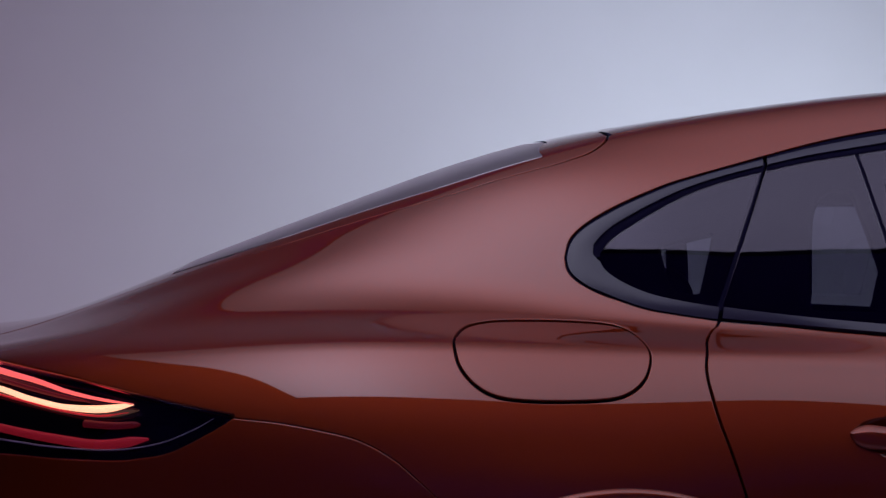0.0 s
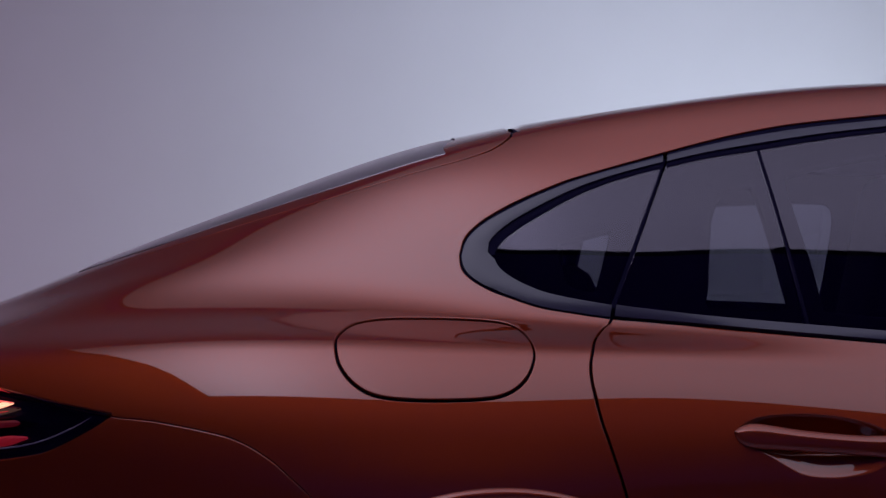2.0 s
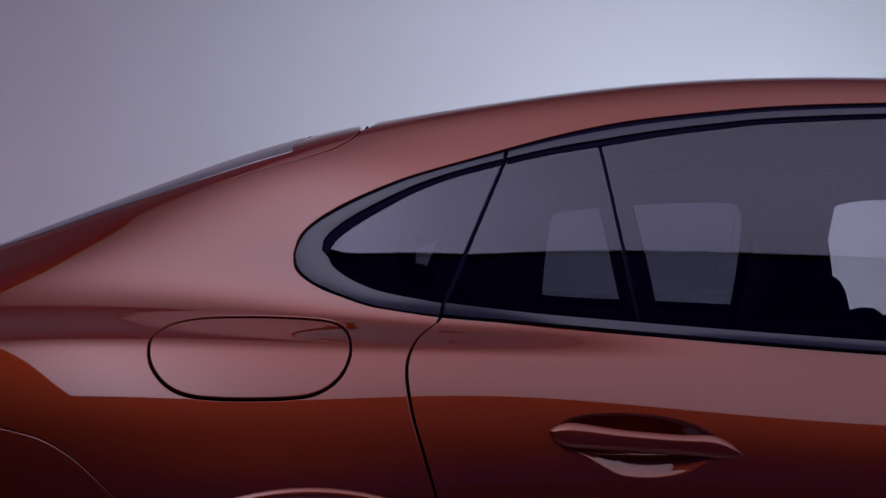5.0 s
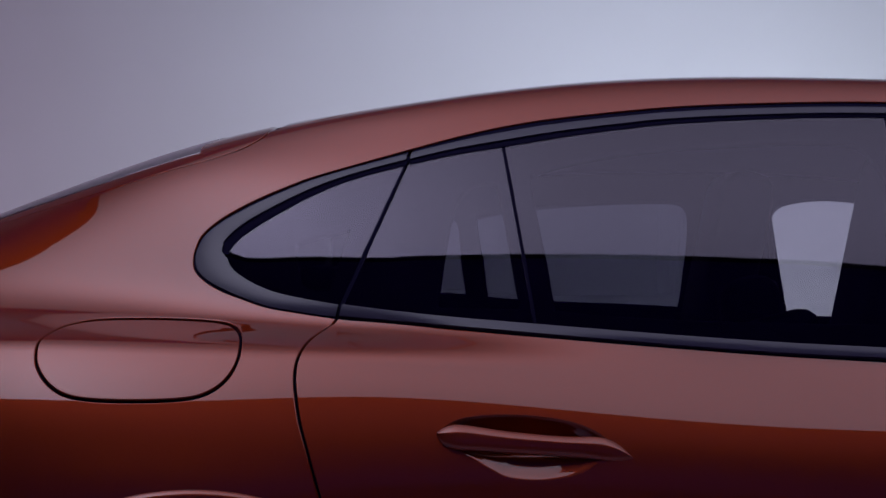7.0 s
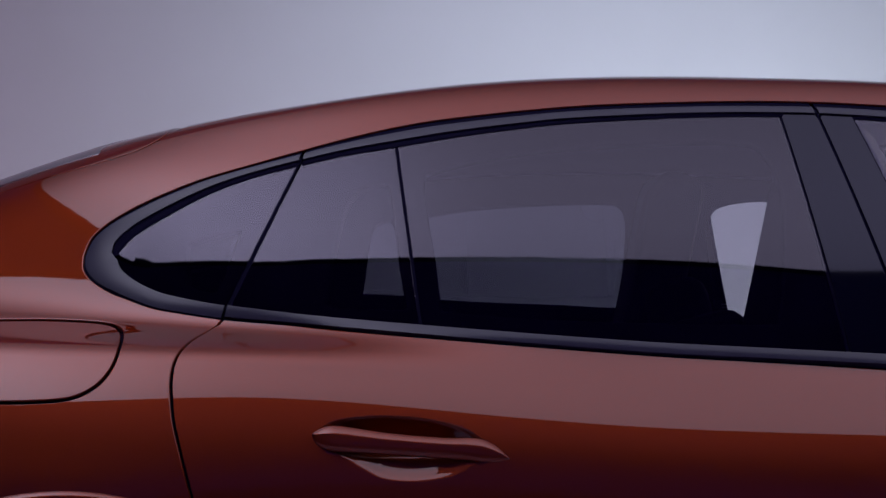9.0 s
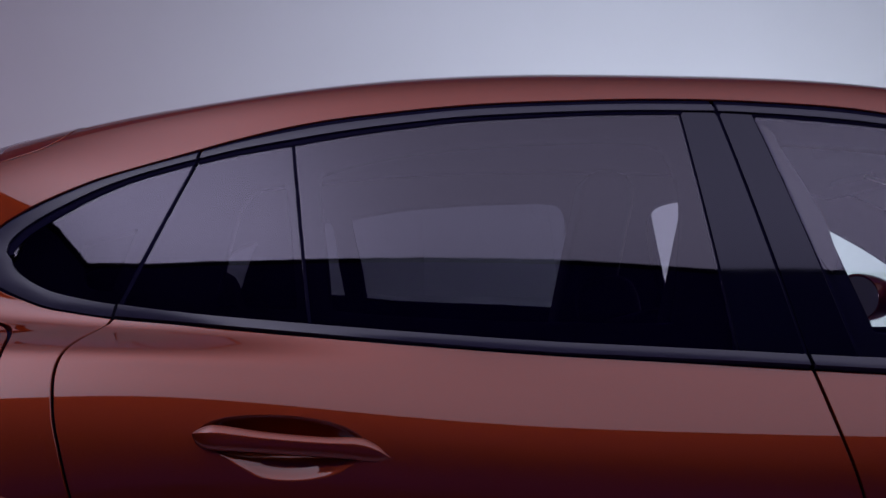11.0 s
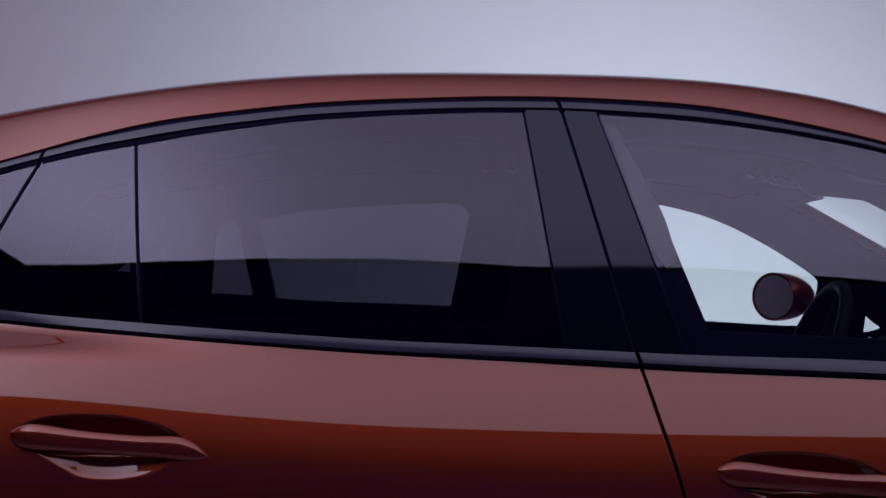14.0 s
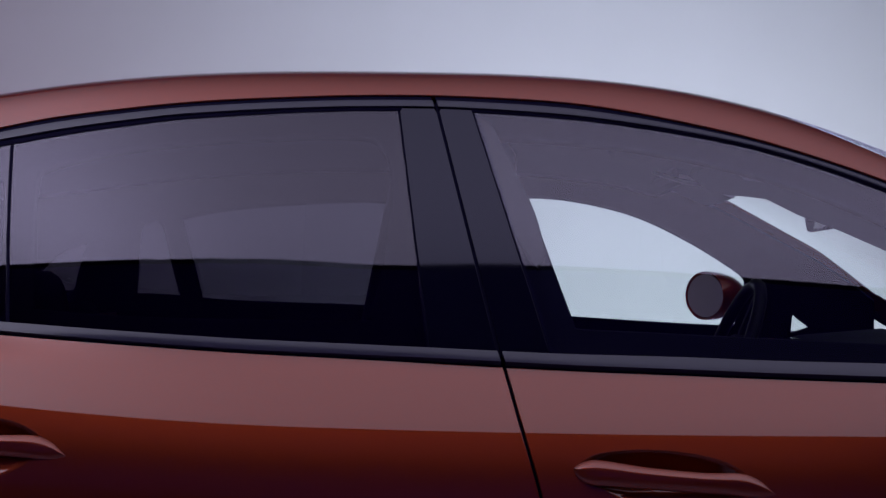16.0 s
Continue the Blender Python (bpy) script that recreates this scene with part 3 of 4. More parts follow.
def ditch(x):
    """The joint between roof and side: it starts at the tailgate's corner and drops to the screen pillar."""
    a = np.clip((np.asarray(x) - .32) / .25, 0, 1)
    v = RAIL_START + (DITCH - RAIL_START) * a * a * (3 - 2 * a)
    return np.minimum(v, np.interp(x, PILLAR[:, 0], PILLAR[:, 1]))


def side_body():
    """Rear wing, window pillar and roof rail: one pressing."""
    rail_x = np.arange(0.323, 2.62, 0.02)
    rail = np.stack([rail_x, ditch(rail_x)], 1)
    up = to_v(S_HATCH[::-1][2:] - (0, 0.0008))
    dlo_up = to_v(S_UP[::-1])
    c_lo = between(S_LOW, S_LOW[0, 0] + 0.0005, x_at(below(C_REAR, 1.0), .990) - GAP)
    dlo_lo = to_v(c_lo)
    door = to_v(shifted(below(C_REAR, .989), -GAP))
    cx, r = WHEELS[0], 0.392
    arch_ = [p for p in arc(cx, .355, r, 66, 125) if p[0] > 0.02]
    seam = to_v(S_SEAM[::-1] + (0.001, 0.0022))
    lamp = to_v(S_LAMP_UP + (0, 0.003))
    loop = join(up, rail, [(2.66, 11.5), (2.64, 9.5)], dlo_up, dlo_lo, door, to_v(arch_), seam, lamp)
    return loop


HANDLE_STEP = np.array([1.0, -.041])
CUP = smooth([(.612, .836), (.620, .847), (.645, .857), (.690, .862), (.745, .861), (.790, .855), (.825, .845), (.852, .828), (.851, .812), (.833, .794), (.805, .779), (.755, .7715), (.708, .775), (.680, .788), (.650, .806), (.625, .820)], 0.006, True)
GRIP_TOP = [(.606, .838), (.622, .846), (.650, .846), (.710, .838), (.790, .832), (.840, .832), (.866, .824), (.888, .806)]
GRIP_LOW = [(.606, .832), (.614, .820), (.632, .813), (.677, .810), (.820, .802), (.852, .799), (.872, .799), (.888, .803)]


def skin(points, lift, mirror=False):
    q = to_v(points)
    p = surf(q[:, 0], q[:, 1], lift)
    return p * (1, -1, 1) + (0, 2 * CENTRE, 0) if mirror else p


def door_handle(door, shift, mirror):
    """A scooped recess in the door, and a grip that bridges it and runs out to a point."""
    c = CUP.mean(0)
    rings, depths = [], []
    for f in (1.0, 0.985, 0.96, 0.92, 0.84, 0.76, 0.68, 0.60, 0.54, 0.50, 0.40, 0.25, 0.10):
        ring = c + (CUP - c) * f
        deep = np.interp(1 - f, [0, .04, .08, .40, .50, .60, 1], [0, .0006, .0019, .0091, .0102, .0106, .0108])
        rings.append(ring + shift)
        depths.append(0.0002 - deep * (1 + 2.6 * np.clip((ring[:, 1] - .806) / .022, 0, 1)))
    verts = np.concatenate([skin(r, d, mirror) for r, d in zip(rings, depths)])
    n = len(CUP)
    bm = bmesh.new()
    vs = [bm.verts.new(p) for p in verts]
    for i in range(len(rings) - 1):
        for j in range(n):
            bm.faces.new((vs[i * n + j], vs[i * n + (j + 1) % n], vs[(i + 1) * n + (j + 1) % n], vs[(i + 1) * n + j]))
    bm.faces.new(vs[-n:])
    part("handle_recess", bm, PAINT, door, "scooped recess behind the handle", 80)
    top, low = np.array(GRIP_TOP), np.array(GRIP_LOW)
    xs = np.concatenate([[.6062, .6075, .61, .614, .62], np.linspace(.63, .87, 34), [.876, .881, .885, .8875]])
    s_top, s_low = smooth(top, .002), smooth(low, .002)
    bm = bmesh.new()
    rows = []
    for x in xs:
        zu, zl = np.interp(x, s_top[:, 0], s_top[:, 1]), np.interp(x, s_low[:, 0], s_low[:, 1])
        u = (x - .606) / .282
        out = 0.0105 * min(1, (u / .10) ** 0.6 if u > 0 else 0) * min(1, ((1 - u) / .30) ** 0.8) + 0.001
        back = -0.006 + min(0.013, 0.4 * out) * (0.08 < u < .86)
        h = (zu - zl) / 2
        m = (zu + zl) / 2
        ring = []
        # from the top edge round the face to the lower edge, then back inside
        for a, o in ((1.0, .42), (.90, .60), (.62, .80), (.36, .96), (.26, .995), (.14, .985), (-.20, .91), (-.60, .80), (-.88, .62), (-1.0, .30), (-.92, -.1), (0, -.2), (.92, -.1)):
            ring.append((x, m + a * h, back + (out - back) * o if o >= 0 else back))
        rows.append(ring)
    rows = np.array(rows)
    m = rows.shape[1]
    flat = rows.reshape(-1, 3)
    p = skin(flat[:, :2] + shift, flat[:, 2], mirror)
    vs = [bm.verts.new(q) for q in p]
    for i in range(len(rows) - 1):
        for j in range(m):
            bm.faces.new((vs[i * m + j], vs[i * m + (j + 1) % m], vs[(i + 1) * m + (j + 1) % m], vs[(i + 1) * m + j]))
    bm.faces.new(vs[:m])
    bm.faces.new(vs[-m:])
    part("door_handle", bm, PAINT, door, "copper painted pull handle tapering to a point", 75)


for mirror in FAR:
    side = side_body()
    panel("body_side", side, PAINT, car, step=0.016, in_v=True, mirror=mirror, holes=[FLAP_HOLE], rim=0.0024)
    panel("flap_well", FLAP_WELL, RUBBER, car, step=0.02, lift=-0.011, edge=0.004, mirror=mirror)
    panel("fuel_flap", grown(S_FLAP, -0.0022), PAINT, car, step=0.012, lift=0.0014, rim=0.0015, edge=0.006, mirror=mirror)

    low = between(S_LOW, x_at(below(C_REAR, 1.0), .990) + GAP, x_at(C_MID, .931) - GAP)
    mid = shifted(below(C_MID, .930), -GAP)
    arch_ = arc(WHEELS[0], .355, .425, 4, 64)
    rear = shifted(below(C_REAR, .989), GAP)[::-1]
    rear_door = panel("rear_door", join(low, mid, [(1.2, .372), (.80, .372)], arch_, rear), PAINT, car, step=0.016, mirror=mirror, holes=[CUP])
    low = between(S_LOW, x_at(C_MID, .931) + GAP, 2.59)
    mid = shifted(below(C_MID, .930), GAP)[::-1]
    front_door = panel("front_door", join(low, shifted(C_FRONT[2:], -GAP), [(2.2, .372)], mid), PAINT, car, step=0.02, mirror=mirror, holes=[CUP + HANDLE_STEP])
    for door, shift in ((rear_door, (0, 0)), (front_door, HANDLE_STEP)):
        door_handle(door, shift, mirror)
    panel("sill", [(.72, .36), (1.6, .36), (2.82, .36), (2.80, .25), (1.6, .25), (.70, .25)], PAINT, car, step=0.04, mirror=mirror)
    arch_ = arc(WHEELS[1], .355, .392, 180, 0)
    panel("front_wing", join(shifted(C_FRONT, GAP), [(2.80, .362), (2.828, .355)], arch_, [(3.75, .40), (3.85, .60), (3.80, .76), (3.60, .80), (3.2, .86), (2.85, .93), (2.72, .965), (2.66, .97), (2.62, .95)]), PAINT, car, step=0.03, mirror=mirror)
    panel("bumper", join(S_SEAM + (-.001, -.002), arc(WHEELS[0], .355, .392, 128, 184), [(-.13, .27), (-.5, .26), (-.90, .27), (-.90, .50), (-.885, .74)], S_LAMP_LOW[::-1] - (0, .003)), PAINT, car, step=0.025, rim=0.003, mirror=mirror)

# roof, tailgate, screens and bonnet run from side to side
far_side = lambda loop: np.stack([loop[::-1, 0], 2 * TOP - loop[::-1, 1]], 1)


def across(name, near_edge, mat, step=0.03, lift=0.0, edge=0.01, parent=None):
    near_edge = np.array(near_edge, float)
    return panel(name, join(near_edge, far_side(near_edge)), mat, parent or car, step=step, lift=lift, in_v=True, edge=edge)


xs = np.append(np.arange(1.86, 0.345, -0.02), .3305)
across("roof", np.stack([xs, ditch(xs) + 0.05], 1), PAINT)
hatch_v = to_v(S_HATCH[:-2])
gate = np.vstack([hatch_v + (-.006, 0.025), [(-.86, 12.0)]])
across("tailgate", gate, PAINT, step=0.02)
glass_edge = hatch_v[(hatch_v[:, 0] < 0.20) & (hatch_v[:, 0] > -0.46)] + (0, 0.6)
across("rear_window", np.vstack([[(0.215, 13.4)], glass_edge]), GLASS_REAR, lift=0.0012, edge=0.002)
seam_v = np.linspace(13.0, 19.0, 40)
ribbon("roof_seal", np.stack([np.full(40, .310), seam_v], 1), np.stack([np.full(40, .334), seam_v], 1), 0, 1, RUBBER, car, -.010, 0.0, 2)
for x, v0, w in ((.3235, RAIL_START - .05, .0032), (.2190, 13.36, .0030)):     # gaps that are widest at the corners
    for far_v in (np.linspace(0, 1.3, 30), np.linspace(1.3, 0, 30)):
        seam_v = v0 + far_v if far_v[0] == 0 else 2 * TOP - v0 - far_v
        wide = .0004 + w * np.clip(far_v / .25, .1, 1) * np.exp(-(far_v / .7) ** 2)
        ribbon("roof_seal", np.stack([x - wide, seam_v], 1), np.stack([x + wide, seam_v], 1), 0, 1, RUBBER, car, -.004 if x > .3 else .0002, 0.0, 2)
xs = np.arange(2.66, 1.88, -0.02)
across("windscreen", np.stack([xs, ditch(xs) + 0.08], 1), GLASS_CLEAR)
xs = np.arange(3.95, 2.64, -0.03)
across("bonnet", np.stack([xs, np.full(len(xs), 9.3)], 1), PAINT, step=0.05)
across("front_bumper", [(4.2, 1.0)] + [(3.97, v) for v in np.linspace(1.0, 15.9, 12)], PAINT, step=0.06)




def end_cap(name, stations, tip, mat):
    """A rounded end that closes the body across, under the skin's last panels."""
    v = np.linspace(0, 2 * TOP, 65)
    bm = bmesh.new()
    rows = [[bm.verts.new(p) for p in surf(np.full(65, x), v, h)] for x, h in stations]
    last = surf(np.full(65, stations[-1][0]), v, stations[-1][1])
    mid = last.mean(0)
    for f, dx in ((.85, .5), (.5, .85), (.1, 1.0)):
        rows.append([bm.verts.new(mid + (p - mid) * f + (tip * dx, 0, 0)) for p in last])
    for a, c in zip(rows, rows[1:]):
        for k in range(65):
            bm.faces.new((a[k], a[(k + 1) % 65], c[(k + 1) % 65], c[k]))
    bm.faces.new(rows[-1])
    part(name, bm, mat, car, soft_angle=60)


end_cap("rear_panel", ((-.80, -.012), (-.87, -.004), (-.93, -.002)), -.09, PAINT)
end_cap("nose_panel", ((3.62, -.012), (3.84, -.006), (4.10, -.005), (4.20, -.003)), .07, PAINT)
bm = bmesh.new()
box(bm, 1.65, CENTRE, .235, 4.7, 1.16, .05, .02)
part("underbody", bm, RUBBER, car)

# ---- windows ----
def cuts(curve_a, curve_b, xa0, xa1, xb0, xb1, n):
    a, b = between(curve_a, xa0, xa1), between(curve_b, xb0, xb1)
    def even(c):
        d = np.concatenate([[0], np.cumsum(np.linalg.norm(np.diff(c, axis=0), axis=1))])
        s = np.linspace(0, d[-1], n)
        return np.stack([np.interp(s, d, c[:, 0]), np.interp(s, d, c[:, 1])], 1)
    return to_v(even(a)), to_v(even(b))


GLASS = glass_shape(G_UP)
T0 = S_UP[0, 0] + 0.0002
G0 = G_UP[0, 0] + 0.0002
for mirror in FAR:
    u_a, u_b = cuts(S_UP, G_UP, T0, .561 - GAP, G0, .556 - GAP, 60)
    l_a, l_b = cuts(S_LOW, G_LOW, T0, .452 - GAP, G0, .457 - GAP, 50)
    qa, qb = np.vstack([l_a[::-1], u_a[1:]]), np.vstack([l_b[::-1], u_b[1:]])
    spans = [("body", qa, qb, car)]
    doors = [o for o in car.children if o.name.split(".")[0] in ("rear_door", "front_door")]
    rd, fd = doors[-2:] if mirror else doors[:2]
    spans.append(("rear upper", *cuts(S_UP, G_UP, .561 + GAP, 1.394 - GAP, .556 + GAP, 1.402 - GAP, 90), rd))
    spans.append(("rear lower", *cuts(S_LOW, G_LOW, .452 + GAP, 1.509 - GAP, .457 + GAP, 1.502 - GAP, 90), rd))
    spans.append(("front upper", *cuts(S_UP, G_UP, 1.394 + GAP, 2.58, 1.402 + GAP, 2.49, 90), fd))
    spans.append(("front lower", *cuts(S_LOW, G_LOW, 1.509 + GAP, 2.58, 1.502 + GAP, 2.49, 90), fd))
    for nm, a, b, owner in spans:
        u = np.linspace(0, 1, len(a))
        tip = 49                     # where the quarter window's lower rim turns into the upper one
        k = np.arange(len(a))
        if nm == "body":
            f_out = np.interp(k, [0, tip - 12, tip, tip + 15, len(a) - 1], [.20, .15, .09, .20, .34])
            f_in = np.interp(k, [0, tip - 3, tip + 3, tip + 12, len(a) - 1], [.98, .97, .74, .70, .74])
        elif "lower" in nm:
            f_out, f_in = np.full(len(a), .21), np.full(len(a), .98)
        elif nm == "rear upper":
            f_out, f_in = np.interp(u, [0, 1], [.34, .44]), np.interp(u, [0, 1], [.76, .86])
        else:
            f_out, f_in = np.full(len(a), .44), np.full(len(a), .86)
        outer, inner = a + (b - a) * f_out[:, None], a + (b - a) * f_in[:, None]
        ribbon("window_seal", a, outer, 0, 1, RUBBER, owner, -0.004, 0.0005, mirror=mirror)
        ribbon("window_trim", outer, inner, 0, 1, TRIM, owner, np.interp(a[:, 0], [1.15, 1.42], [.005, .009]) if "lower" in nm else 0.0, 0.0008, mirror=mirror, label="satin black window trim strip")
        if "lower" not in nm:
            first = tip - 1 if nm == "body" else 0
            ribbon("window_seal", inner[first:], (a + (b - a) * 1.05)[first:], 0, 1, RUBBER, owner, -0.004, 0.001, mirror=mirror)

    def pane(name, x0l, x0u, x1l, x1u, mat, owner, lift=-0.005, label=""):
        """A pane between two slanting edges, given by their x at the lower and upper rim."""
        lo = between(G_LOW, x0l, x1l) - (0, .001)
        up = between(G_UP, x0u, x1u)[::-1] + (0, .004)
        return panel(name, resample(join(lo, up), 0.012, True), mat, owner, step=0.02, lift=lift, edge=0.004, rim=0.0006, mirror=mirror, label=label, shape=GLASS)

    pane("quarter_window", G0, G0, .457 - .004, .556 - .004, GLASS_FAR if mirror else GLASS_DARK, car)
    pane("window_pane", .457 + .004, .556 + .004, .757 - .003, .711 - .003, GLASS_FAR if mirror else GLASS_DARK, rd)
    pane("window_pane", .757 + .003, .711 + .003, 1.399 - .002, 1.340 - .002, GLASS_FAR if mirror else GLASS_DARK, rd)
    pane("pillar_cover", 1.399 + .002, 1.340 + .002, 1.502 - .003, 1.402 - .003, GLOSS_BLACK, rd, -0.003, "gloss black pillar cover")
    pane("pillar_cover", 1.502 + .003, 1.402 + .003, 1.579 - .002, 1.459 - .002, GLOSS_BLACK, fd, -0.003, "gloss black pillar cover")
    pane("window_pane", 1.579 + .002, 1.459 + .002, 2.46, 2.46, GLASS_CLEAR, fd)
    # dark strips of rubber behind the joints
    for (xl, xu), owner in (((.457, .556), car), ((.757, .711), rd), ((1.399, 1.340), rd), ((1.502, 1.402), fd), ((1.579, 1.459), fd)):
        zl, zu = float(np.interp(xl, G_LOW[:, 0], G_LOW[:, 1])), float(np.interp(xu, G_UP[:, 0], G_UP[:, 1]))
        edge_pts = np.stack([np.linspace(xl, xu, 30), np.linspace(zl - .006, zu + .010, 30)], 1)
        v = to_v(edge_pts)
        ribbon("joint_seal", v + (-.0042, 0), v + (.0042, 0), 0, 1, RUBBER, owner, -0.0065, 0.0, mirror=mirror, shape=GLASS)

# dark hollow behind the shut lines
for mirror in FAR:
    for curve in (below(C_REAR, 1.0), below(C_MID, .95), C_FRONT):
        v = to_v(curve)
        ribbon("door_seal", v + (-.015, 0), v + (.015, 0), 0, 1, RUBBER, car, -0.012, 0.0, mirror=mirror)


# ---- tail lamps ----
for mirror in FAR:
    lamp_loop = join(S_LAMP_UP[1:], [(-.885, .88)], S_LAMP_LOW[::-1][:-1])
    lamp = panel("tail_lamp", lamp_loop, GLOSS_BLACK, car, step=0.02, lift=-0.022, edge=0.004, mirror=mirror, label="smoked tail lamp with glowing red light tubes")
    panel("lens", grown(lamp_loop, -0.001), RED_GLASS, lamp, step=0.02, lift=-0.001, edge=0.012, mirror=mirror, label="smoked clear lens")

    def bar(name, points, r0, r1, mat, lift, label):
        # thins from r0 to r1 and ends in a rounded tip
        bm = bmesh.new()
        c = smooth(points, 0.006)
        n = len(c)
        r = [(r0 + (r1 - r0) * i / (n - 1)) * min(1, 0.25 + 10 * (n - 1 - i) / n) for i in range(n)]
        tube(bm, skin(c, lift, mirror), r, 10)
        part(name, bm, mat, lamp, label)

    bar("light_tube", [(-.88, .920), (-.78, .914), (-.685, .900), (-.617, .889), (-.555, .874), (-.499, .865), (-.449, .8605)], .0078, .0016, RED_TUBE, -.012, "glowing red light tube")
    bar("light_tube", [(-.88, .893), (-.78, .887), (-.674, .871), (-.621, .860), (-.561, .851), (-.510, .848), (-.475, .852), (-.449, .859)], .0050, .0036, HOT_TUBE, -.011, "glowing red light tube, almost white")
    bar("light_tube", [(-.565, .853), (-.520, .8525), (-.480, .8555), (-.455, .859)], .0020, .0030, HOT_TUBE, -.011, "glowing red light tube, almost white")
    bar("light_guide", [(-.88, .908), (-.78, .903), (-.682, .888), (-.587, .871), (-.520, .862)], .0045, .0030, RED_GUIDE, -.016, "dim red light guide")
    bar("light_guide", [(-.88, .934), (-.78, .930), (-.690, .914), (-.597, .901), (-.528, .888), (-.454, .872)], .0014, .0012, RED_LINE, -.006, "thin red light guide")
    bar("light_guide", [(-.88, .882), (-.78, .876), (-.671, .8615), (-.608, .852), (-.550, .8432), (-.500, .840), (-.455, .847)], .0018, .0016, RED_LINE, -.010, "thin red light guide")
    # reflectors are no lamps: a faint red glow is put into the strips
    bar("reflector_strip", [(-.80, .822), (-.72, .818), (-.649, .811), (-.570, .8035), (-.497, .799), (-.425, .811)], .0055, .0080, RED_DIM, -.018, "dull red reflector strip with a faint glow added")
    bar("reflector_strip", [(-.527, .830), (-.482, .829), (-.440, .833)], .0060, .0050, RED_GUIDE, -.020, "dull red reflector strip with a faint glow added")
    # pale bar drawn as the highlight on the lamp housing's lower edge
    bar("edge_highlight", [(-.80, .797), (-.657, .7945), (-.561, .790), (-.472, .791), (-.404, .8035), (-.355, .8245), (-.324, .843)], .0016, .0010, GREY_LINE, -.006, "thin pale grey strip drawn as the lamp edge's highlight")

# arch lips and wheels
for mirror in FAR:
    for cx, a0, a1 in ((WHEELS[0], 184, 2), (WHEELS[1], 182, -2)):
        inner = to_v(arc(cx, .355, .384, a0, a1, 60))
        outer = to_v(arc(cx, .355, .404, a0, a1, 60))
        ribbon("arch_lip", inner, outer, 0, 1, PAINT, car, 0.001, 0.006, 8, mirror)
    for cx in WHEELS:
        y = CENTRE + (0.80 if mirror else -0.80)
        out = 1 if mirror else -1
        wheel = new("wheel")
        wheel.parent = car
        wheel.location = (cx, y, .355)
        bm = bmesh.new()
        prof = [(-.12, .25), (-.13, .30), (-.12, .335), (-.09, .352), (0, .355), (.09, .352), (.12, .335), (.13, .30), (.12, .25)]
        rings = [[bm.verts.new((r * math.cos(k * math.tau / 48), w, r * math.sin(k * math.tau / 48))) for w, r in prof] for k in range(48)]
        for k in range(48):
            for j in range(len(prof)):
                bm.faces.new((rings[k][j], rings[k][(j + 1) % len(prof)], rings[(k + 1) % 48][(j + 1) % len(prof)], rings[(k + 1) % 48][j]))
        part("tyre", bm, TYRE, wheel)
        bm = bmesh.new()
        prof = [(out * .11, .262), (out * .11, .235), (-out * .10, .235), (-out * .10, .262)]
        rings = [[bm.verts.new((r * math.cos(k * math.tau / 48), w, r * math.sin(k * math.tau / 48))) for w, r in prof] for k in range(48)]
        for k in range(48):
            for j in range(4):
                bm.faces.new((rings[k][j], rings[k][(j + 1) % 4], rings[(k + 1) % 48][(j + 1) % 4], rings[(k + 1) % 48][j]))
        for k in range(5):
            a = k * math.tau / 5
            box(bm, .13 * math.cos(a), out * .085, .13 * math.sin(a), .25, .03, .05, .006, Matrix.Rotation(-a, 4, "Y"))
        bmesh.ops.create_cone(bm, cap_ends=True, segments=24, radius1=.07, radius2=.06, depth=.05, matrix=Matrix.Translation((0, out * .085, 0)) @ Matrix.Rotation(math.pi / 2, 4, "X"))
        part("rim", bm, ALLOY, wheel)
    # dark liners inside the arches
    for cx in WHEELS:
        bm = bmesh.new()
        y0, y1 = (CENTRE - .90, CENTRE - .60) if not mirror else (CENTRE + .60, CENTRE + .90)
        pts = [(.382 * math.cos(radians(a)), .355 + .382 * math.sin(radians(a))) for a in np.linspace(-15, 195, 30)]
        ra, rb = [[bm.verts.new((cx + x, y, z)) for x, z in pts] for y in (y0, y1)]
        for k in range(29):
            bm.faces.new((ra[k], ra[k + 1], rb[k + 1], rb[k]))
        bm.faces.new(rb if not mirror else ra)
        part("wheel_liner", bm, RUBBER, car)

# ---- cabin ----
QUARTER_NEAR = smooth([(.383, 1.058), (.400, 1.048), (.428, 1.046), (.436, 1.060), (.460, 1.140), (.461, 1.152), (.445, 1.150), (.380, 1.130), (.370, 1.118), (.376, 1.080)], .006, True)
QUARTER_FAR = smooth([(.335, 1.072), (.38, 1.052), (.432, 1.042), (.452, 1.09), (.470, 1.137), (.483, 1.170), (.44, 1.158), (.38, 1.118)], .008, True)
SMALL_NEAR = smooth([(.600, 1.024), (.604, 1.06), (.614, 1.13), (.624, 1.18), (.640, 1.214), (.664, 1.230), (.694, 1.234), (.703, 1.22), (.716, 1.15), (.731, 1.05), (.733, 1.028), (.722, 1.021), (.67, 1.020), (.625, 1.019)], .006, True)
SMALL_FAR = smooth([(.590, 1.036), (.596, 1.08), (.606, 1.15), (.618, 1.205), (.634, 1.224), (.655, 1.231), (.672, 1.229), (.682, 1.20), (.692, 1.12), (.704, 1.045), (.703, 1.033), (.692, 1.030), (.65, 1.032), (.602, 1.033)], .006, True)
